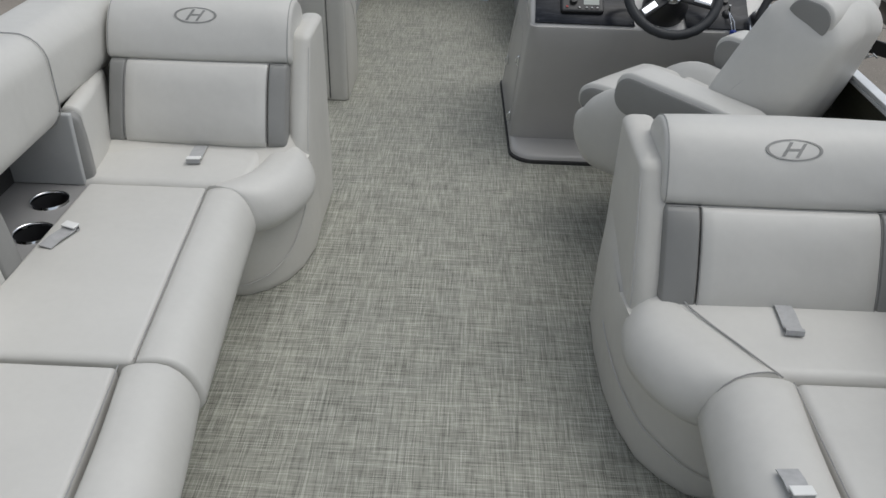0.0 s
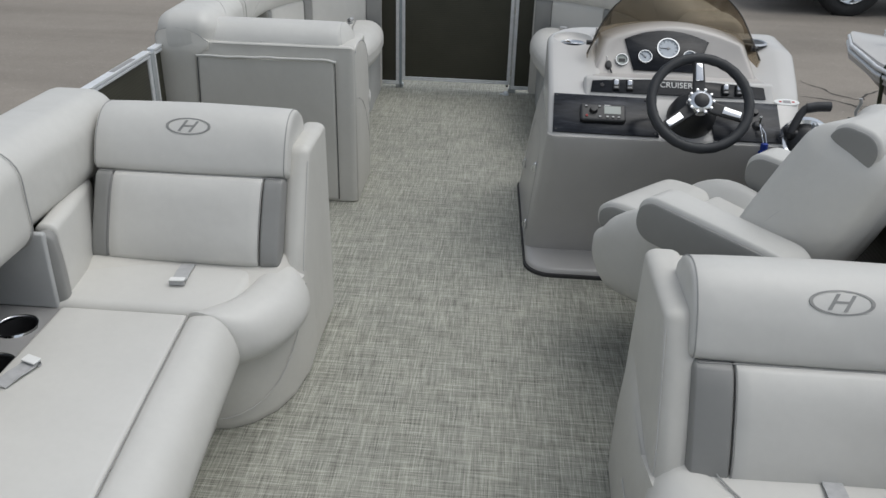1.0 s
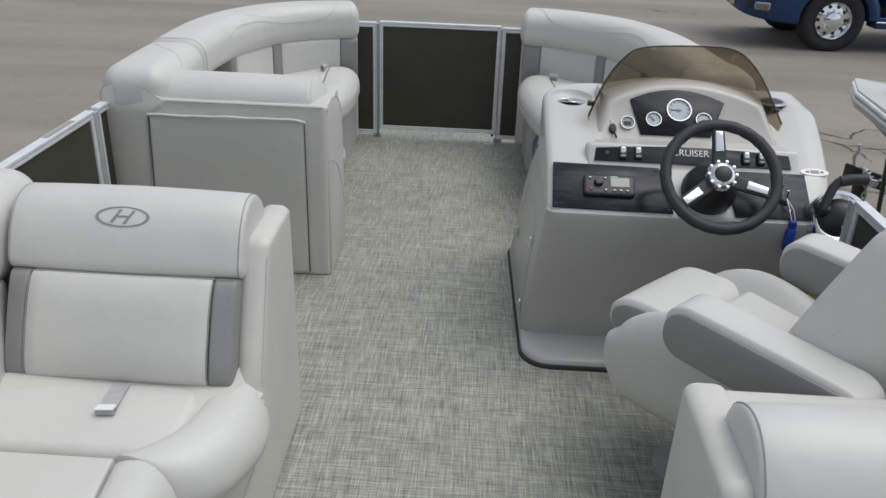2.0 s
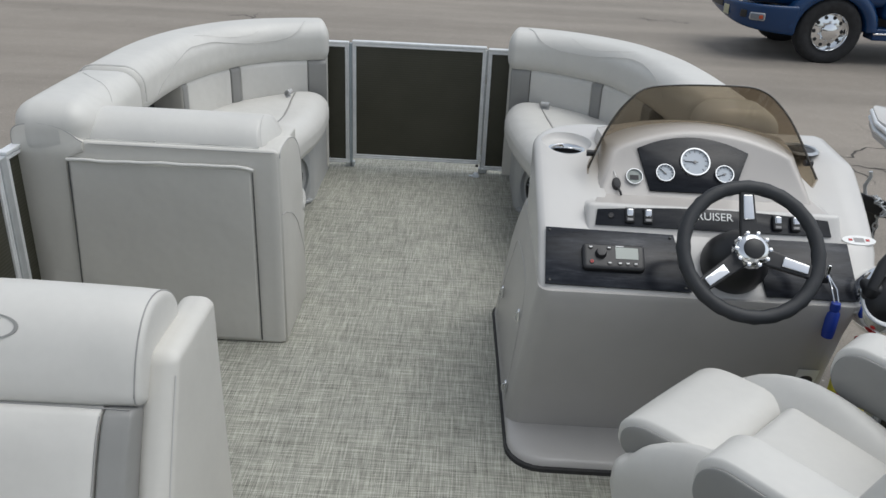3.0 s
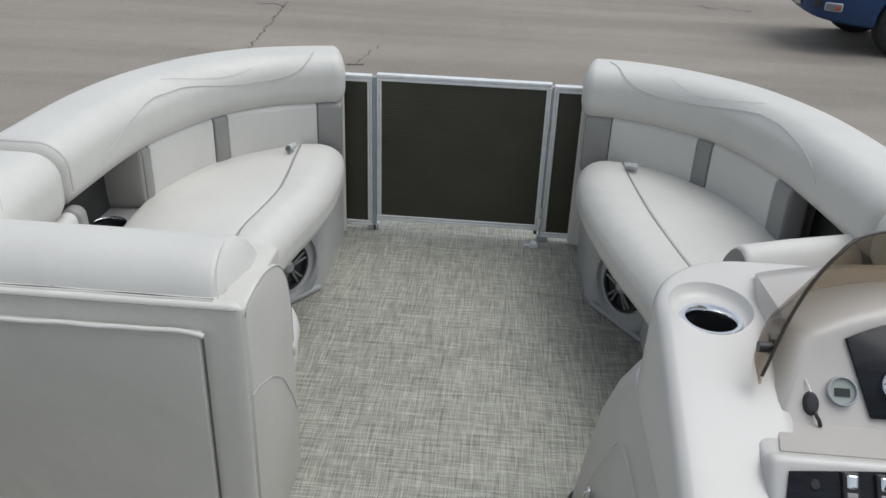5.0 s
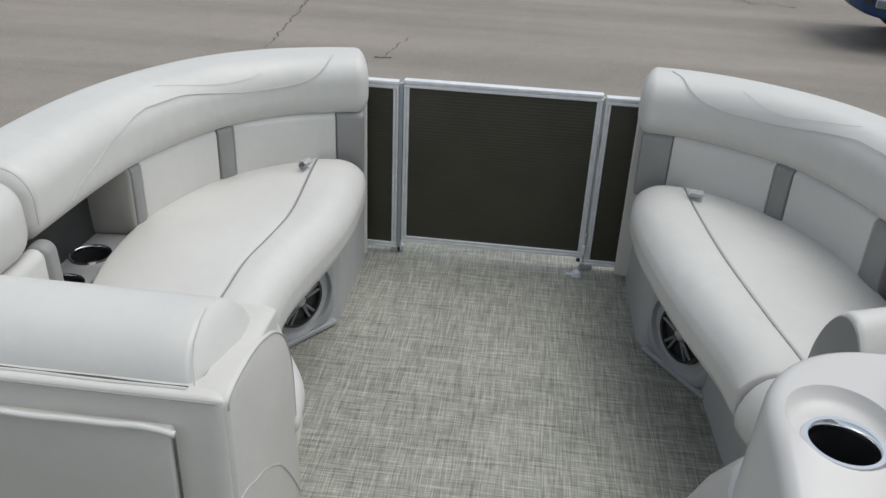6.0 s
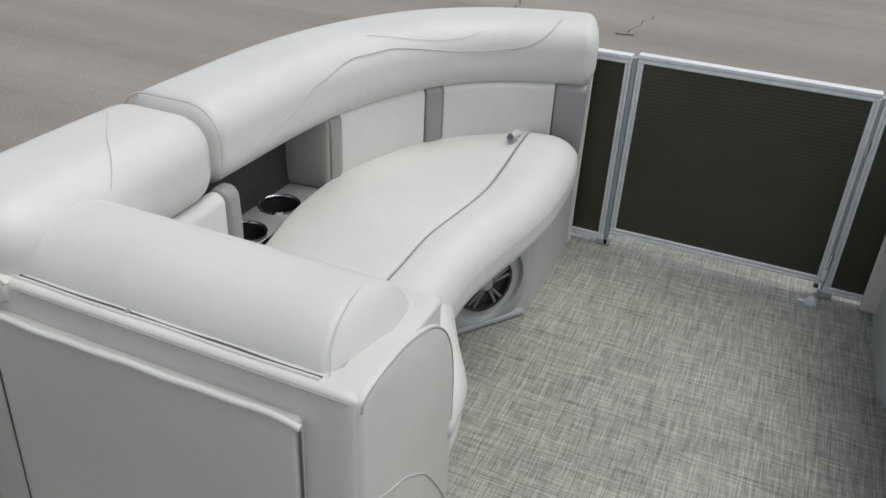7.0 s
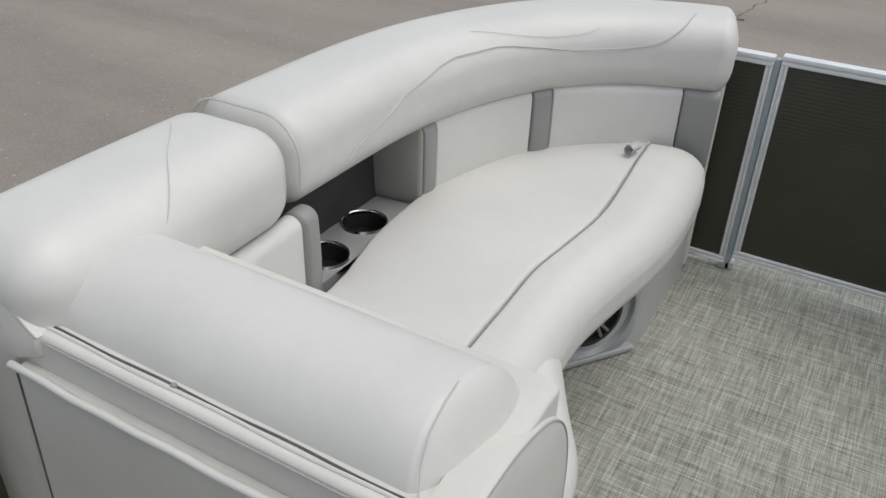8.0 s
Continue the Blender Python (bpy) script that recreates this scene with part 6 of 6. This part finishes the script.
part("seat_cushion", rounded((0.285, 0.36, 0.11), (0.03, 0.03, 0.035), (8, 8, 2), (0, 0, 0.010), cw(0.005, -0.155, 0.500, turn=lambda x, y, z: (x * (0.86 + 0.55 * y), y, z - 0.10 * (0.18 - y)))), IVORY, chair)
front = part("front_bolster", rounded((0.335, 0.235, 0.115), (0.018, 0.075, 0.048), (10, 6, 2), (0, 0.004, 0.006), cw(0, 0.142, 0.485, turn=lambda x, y, z: (x, y, z - 0.22 * max(0.0, y) ** 1.4))), IVORY, chair, "rounded front cushion")
for sx in (-1, 1):
    part("end_panel", rounded((0.014, 0.205, 0.092), (0.006, 0.065, 0.04), (1, 6, 2), warp=cw(sx * 0.165, 0.142, 0.483, turn=lambda x, y, z: (x, y, z - 0.22 * max(0.0, y) ** 1.4))), GREY, front, "grey vinyl end panel")


def back_shape(x, y, z):
    """Wings wrap forward, most of all low down where the back meets the pan."""
    u = min(1.0, abs(x) / 0.23)
    t = (z + 0.23) / 0.46
    return (x * (1 - 0.28 * max(0.0, t) ** 1.8), y + 0.075 * u ** 2.2 * (1 - 0.35 * t) - 0.03 * u * max(0.0, -y / 0.07), z - 0.03 * u ** 3 * max(0.0, t))


part("backrest", rounded((0.47, 0.185, 0.53), (0.055, 0.075, 0.07), (14, 6, 11), (0.010, 0.016, 0.008), cw(0, -0.405, 0.703, -19, back_shape)), IVORY, chair, "wrap-round ivory backrest")
part("stitch_line", tube([cw(0, -0.405, 0.703, -19, back_shape)(-0.238 - 0.006 * math.sin(math.pi * k / 12), 0.02 - 0.04 * k / 12, -0.10 + 0.20 * k / 12) for k in range(13)], 0.0014), STITCH, chair)
rest = part("headrest", rounded((0.31, 0.130, 0.110), (0.018, 0.050, 0.050), (10, 2, 3), (0, 0.004, 0.004), cw(0, -0.466, 0.914, -8)), IVORY, chair)
for sx in (-1, 1):
    part("headrest_panel", rounded((0.012, 0.120, 0.094), (0.005, 0.046, 0.044), (1, 3, 3), warp=cw(sx * 0.154, -0.466, 0.914, -8)), GREY, rest, "grey vinyl side panel")
for sx in (-1, 1):
    arm = part("armrest", rounded((0.122, 0.47, 0.125), (0.014, 0.06, 0.05), (4, 8, 3), (0.0, 0, 0.006), cw(sx * 0.282, -0.245, 0.615, -4)), IVORY, chair)
    part("arm_panel", rounded((0.012, 0.45, 0.116), (0.005, 0.056, 0.052), (1, 8, 3), warp=cw(sx * 0.344, -0.243, 0.608, -4)), GREY, arm, "grey vinyl arm panel")
    part("arm_panel", rounded((0.012, 0.45, 0.116), (0.005, 0.056, 0.052), (1, 8, 3), warp=cw(sx * 0.220, -0.243, 0.608, -4)), GREY, arm, "grey vinyl arm panel")
    part("arm_bracket", rounded((0.03, 0.10, 0.10), 0.01, (1, 1, 1), warp=cw(sx * 0.282, -0.34, 0.52)), BLACK, chair)
part("pedestal", lathe([(0, 0.0), (0.12, 0.0), (0.12, 0.010), (0.06, 0.025), (0.045, 0.05), (0.045, 0.26), (0, 0.26)], CM, 32), PLASTIC, chair, "dull pedestal")

# ---- the lot: a truck and a covered boat ----
PAINT = plain("blue_truck_paint", (0.008, 0.040, 0.120), 0.2, vary=0.06, scale=2)
TIRE = plain("tyre", (0.022, 0.022, 0.023), 0.8, vary=0.3, scale=12, grain=0.4, grain_scale=90)
truck = thing("truck", "blue lorry with polished wheels standing on the lot", "truck", at=(6.52, 16.0, GROUND))
TK = Matrix.Translation((6.48, 16.02, GROUND)) @ Matrix.Rotation(radians(1), 4, "Z")


def tk(x0, x1, y0, y1, z0, z1, r=0.04, bend=None, seg=(3, 3, 3)):
    def w(x, y, z):
        p = bend(x, y, z) if bend else (x, y, z)
        return tuple(TK @ Vector(p))
    return block(x0, x1, y0, y1, z0, z1, r, seg, bend=w)


def tyre(x, y, parent):
    m = TK @ Matrix.Translation((x, y, 0.535)) @ Matrix.Rotation(radians(90), 4, "X") @ Matrix.Scale(1.11, 4)
    w = part("wheel", lathe([(0.29, 0.02), (0.30, 0.10), (0.36, 0.135), (0.45, 0.135), (0.49, 0.11), (0.505, 0.06), (0.505, -0.10), (0.45, -0.135), (0.29, -0.12)], m, 48), TIRE, parent, "black truck tyre")
    rim = part("rim", lathe([(0.30, 0.10), (0.285, 0.125), (0.265, 0.10), (0.25, 0.03), (0.19, 0.045), (0.135, 0.055), (0.12, 0.11), (0.05, 0.135), (0, 0.14)], m, 48), CHROME, w, "polished rim")
    for k in range(10):
        a = 2 * math.pi * k / 10
        part("hand_hole", lathe([(0, 0.043), (0.028, 0.043), (0.03, 0.036)], m @ Matrix.Translation((0.215 * math.cos(a), 0.215 * math.sin(a), 0.004)), 14), BLACK, rim)
        b = a + 0.31
        part("nut", lathe([(0, 0.085), (0.013, 0.083), (0.015, 0.05)], m @ Matrix.Translation((0.15 * math.cos(b), 0.15 * math.sin(b), 0)), 8), CHROME, rim)


tyre(0.0, 0.0, truck)
tyre(0.0, 2.05, truck)
def bumper_bend(x, y, z):
    """The plan curves back towards the nose."""
    f = max(0.0, (-0.75 - x) / 0.75)
    low = max(0.0, (0.95 - z) / 0.45)
    return (x, y + 0.26 * f ** 2.2 * (1 if y < 1 else -1), z + 0.16 * f * low)


BUMPER = Track([(-0.60, -0.14), (-0.92, -0.13), (-1.22, -0.06), (-1.44, 0.12), (-1.55, 0.40), (-1.60, 0.75), (-1.62, 1.10), (-1.62, 1.5)])


def on_bumper(s, y, z):
    p = BUMPER.at(s) + BUMPER.side(s) * y
    return (p[0], p[1], z)


def bumper_warp(x, y, z):
    """The lower edge rises and tucks in towards the nose."""
    s = max(0.0, min(1.0, x / BUMPER.length + 0.5))
    low = max(0.0, min(1.0, (0.24 - z) / 0.48))
    p = on_bumper(s, y - 0.05 * low ** 2, 0.70 + z - 0.05 * low + low * (0.03 + 0.30 * s ** 1.2) * (s > 0))
    return tuple(TK @ Vector(p))


part("bumper", rounded((BUMPER.length, 0.10, 0.48), (0.04, 0.04, 0.05), (24, 2, 8), (0, 0.012, 0), bumper_warp), PAINT, truck, "blue front bumper")


def bumper_patch(s0, s1, z0, z1, y, thick, r):
    """A block laid on the face of the bumper."""
    ln = (s1 - s0) * BUMPER.length
    return rounded((ln, thick, z1 - z0), (r, thick * 0.45, r), (6, 1, 3), warp=lambda px, py, pz: tuple(TK @ Vector(on_bumper((s0 + s1) / 2 + px / BUMPER.length, y + py, (z0 + z1) / 2 + pz))))


part("bumper_insert", bumper_patch(0.66, 0.90, 0.78, 0.92, 0.058, 0.02, 0.02), BLACK, truck, "black bumper vent")
part("bumper_insert", bumper_patch(0.36, 0.41, 0.70, 0.82, 0.058, 0.02, 0.02), BLACK, truck, "black bumper vent")
part("hood", tk(-1.45, 1.6, 0.02, 2.0, 0.93, 1.80, 0.14, bumper_bend, (6, 4, 4)), PAINT, truck)


LAMP = plain("lamp_glass", (0.20, 0.22, 0.25), 0.12, 0.4, vary=0.1)


def wheel_arch(y0, y1):
    rings = []
    for k in range(19):
        a = radians(4 + 172 * k / 18)
        c, s = math.cos(a), math.sin(a)
        rings.append([TK @ Vector((c * r * 1.04, y, 0.52 + s * r)) for r, y in ((0.60, y0), (0.585, y0 + 0.03), (0.585, y1), (0.80, y1), (0.80, y0 + 0.06), (0.74, y0), (0.66, y0 - 0.02))])
    return rings_loft(rings)


part("fender", wheel_arch(-0.16, 0.55), PAINT, truck, "rounded blue wheel arch")
part("fender", wheel_arch(1.55, 2.2), PAINT, truck, "rounded blue wheel arch")
part("wheel_well", tk(-0.58, 0.60, 0.20, 1.85, 0.45, 1.10, 0.03), BLACK, truck)
part("cab", tk(0.9, 3.4, -0.05, 2.15, 0.75, 2.9, 0.10), PAINT, truck)
part("step", tk(0.75, 3.2, -0.12, 0.25, 0.42, 0.62, 0.03), PAINT, truck, "side step")
part("step_trim", tk(0.75, 3.2, -0.14, -0.115, 0.52, 0.55, 0.01), CHROME, truck)
fog = part("fog_lamp", bumper_patch(0.235, 0.340, 0.67, 0.80, 0.056, 0.03, 0.03), SILVER, truck, "fog lamp in the bumper")
part("recess", bumper_patch(0.242, 0.332, 0.685, 0.785, 0.066, 0.02, 0.02), LAMP, fog, "dark lamp recess")
part("lens", bumper_patch(0.248, 0.275, 0.70, 0.765, 0.072, 0.02, 0.02), plain("amber_lens", (0.45, 0.08, 0.035), 0.2), fog, "orange lens")
part("headlamp", tk(-1.30, -0.90, -0.10, 0.10, 1.02, 1.26, 0.05, lambda x, y, z: (x, bumper_bend(x, y, 0.95)[1] - 0.01, z)), LAMP, truck, "clear headlamp")
part("number_plate", bumper_patch(0.545, 0.625, 0.68, 0.84, 0.060, 0.012, 0.004), plain("pale_plate", (0.45, 0.44, 0.30), 0.5), truck, "pale number plate")
part("chassis", tk(-0.9, 6.0, 0.5, 1.6, 0.45, 0.75, 0.03), BLACK, truck)

craft = thing("runabout_boat", "white runabout with a dark hull and strap on a trailer", "boat", at=(4.2, 4.8, GROUND))
CR = Matrix.Translation((2.57, 5.89, 0.46)) @ Matrix.Rotation(radians(48), 4, "Z")
DARK_HULL = plain("dark_hull", (0.022, 0.021, 0.020), 0.3, vary=0.2)


def hull_ring(y, half, top, keel, k=1.0):
    d = top - keel
    pts = [(-half, top), (-half * 0.97, top - 0.15 * d), (-half * 0.78, top - 0.5 * d), (-half * 0.4, keel + 0.12 * d), (0, keel), (half * 0.4, keel + 0.12 * d), (half * 0.78, top - 0.5 * d), (half * 0.97, top - 0.15 * d), (half, top)]
    return [CR @ Vector((x, y, z)) for x, z in pts]


STATIONS = ((-4.6, 0.95, -0.32, -1.05), (-3.2, 1.0, -0.28, -1.05), (-1.9, 0.92, -0.22, -0.95), (-0.95, 0.70, -0.14, -0.66), (-0.35, 0.42, -0.07, -0.34), (-0.08, 0.17, -0.03, -0.17), (0.0, 0.03, 0.0, -0.11))
part("hull", rings_loft([hull_ring(*s) for s in STATIONS]), DARK_HULL, craft, "dark boat hull")
deck_rings = []
for y, half, top, keel in STATIONS:
    deck_rings.append([CR @ Vector((x * half, y, top + (z if z < 0 else z * min(1.0, half / 0.6)))) for x, z in ((-1.03, -0.10), (-1.05, -0.05), (-1.0, 0.01), (-0.7, 0.05), (0, 0.09), (0.7, 0.05), (1.0, 0.01), (1.05, -0.05), (1.03, -0.10))])
part("top_moulding", rings_loft(deck_rings), GELCOAT, craft, "glossy white deck moulding")
for dz in (-0.02, -0.055):
    part("rub_rail", tube([CR @ Vector((-half * 1.055, y, top + dz)) for y, half, top, keel in STATIONS], 0.014, 8), ALU, craft, "bright rub rail")
part("tie_strap", tube([CR @ Vector((x, -0.40, z)) for x, z in ((0.30, -0.02), (0.0, 0.03), (-0.30, -0.01), (-0.455, -0.08), (-0.475, -0.13), (-0.43, -0.20), (-0.34, -0.50), (-0.20, -1.0), (-0.16, -1.22))], 0.013, 6), plain("olive_webbing", (0.05, 0.06, 0.035), 0.8), craft, "olive tie-down strap")
part("bow_eye", lathe([(0, 0.03), (0.02, 0.03), (0.025, 0)], CR @ Matrix.Translation((-0.12, -0.25, 0.04)), 12), CHROME, craft)
part("trailer_frame", tube([CR @ Vector((0, y, -1.25)) for y in (-4.5, -2.5, 0.8)], 0.05, 8), BLACK, craft)
for x in (-0.9, 0.9):
    c = CR @ Vector((x, -2.8, 0))
    part("wheel", lathe([(0, 0.09), (0.14, 0.09), (0.16, 0.1), (0.30, 0.09), (0.32, 0.05), (0.32, -0.05), (0.30, -0.09), (0, -0.09)], Matrix.Translation((c.x, c.y, GROUND + 0.32)) @ Matrix.Rotation(radians(48), 4, "Z") @ Matrix.Rotation(radians(90), 4, "Y"), 30), TIRE, craft)
part("axle", tube([CR @ Vector((x, -2.8, GROUND + 0.32 - 0.46)) for x in (-0.9, 0.9)], 0.03, 8), BLACK, craft)
for y in (-3.6, -1.6):
    part("bunk_post", block(-0.05, 0.05, -0.05, 0.05, -1.27, -0.85, 0.01, bend=lambda px, py, pz, y=y: tuple(CR @ Vector((px, py + y, pz)))), BLACK, craft)

jack = thing("winch_stand", "black trailer winch stand wrapped with a steel chain", "winch stand", at=(3.3, 7.05, GROUND))
part("post", tube([(3.42, 7.12, GROUND), (3.36, 7.06, -0.9), (3.30, 7.0, -0.50)], 0.055, 10), BLACK, jack)
part("crossbar", rounded((0.75, 0.10, 0.12), 0.015, (2, 2, 2), warp=lambda x, y, z: (3.52 + x * 0.86 - y * 0.4, 6.86 - x * 0.42 + y * 0.9, -0.58 + z - 0.16 * x)), BLACK, jack, "black steel beam")
part("base_plate", block(3.2, 3.6, 6.95, 7.3, GROUND, GROUND + 0.04, 0.01), BLACK, jack)
part("hook", tube([(3.23, 7.0, -0.47), (3.21, 7.0, -0.40), (3.235, 7.0, -0.33), (3.225, 7.0, -0.29)], 0.014, 8), ALU_DULL, jack)
rnd = random.Random(4)
for k in range(34):
    a = 0.55 * k
    base = Vector((3.27 + 0.009 * k + 0.03 * math.cos(1.7 * a), 6.93 - 0.006 * k, -0.50 - 0.0035 * k + 0.045 * math.sin(a)))
    tilt = Matrix.Rotation(rnd.uniform(0, 3), 4, "X") @ Matrix.Rotation(rnd.uniform(0, 3), 4, "Y")
    part("chain_link", tube([base + tilt @ Vector((0.028 * math.cos(t), 0.017 * math.sin(t), 0)) for t in (2 * math.pi * n / 10 for n in range(10))], 0.0065, 6, closed=True), ALU_DULL, jack)
for k in range(12):
    tilt = Matrix.Rotation(1.4 * k, 4, "Z")
    part("chain_link", tube([Vector((3.34 + 0.006 * math.sin(k), 6.96, -0.60 - 0.048 * k)) + tilt @ Vector((0.017 * math.cos(t), 0, 0.03 * math.sin(t))) for t in (2 * math.pi * n / 10 for n in range(10))], 0.0065, 6, closed=True), ALU_DULL, jack)

# the helm group sits a little nearer the seats
for ob in (helm, wheel, throttle, fob):
    ob.location += Vector((-0.012, -0.018, 0.0))
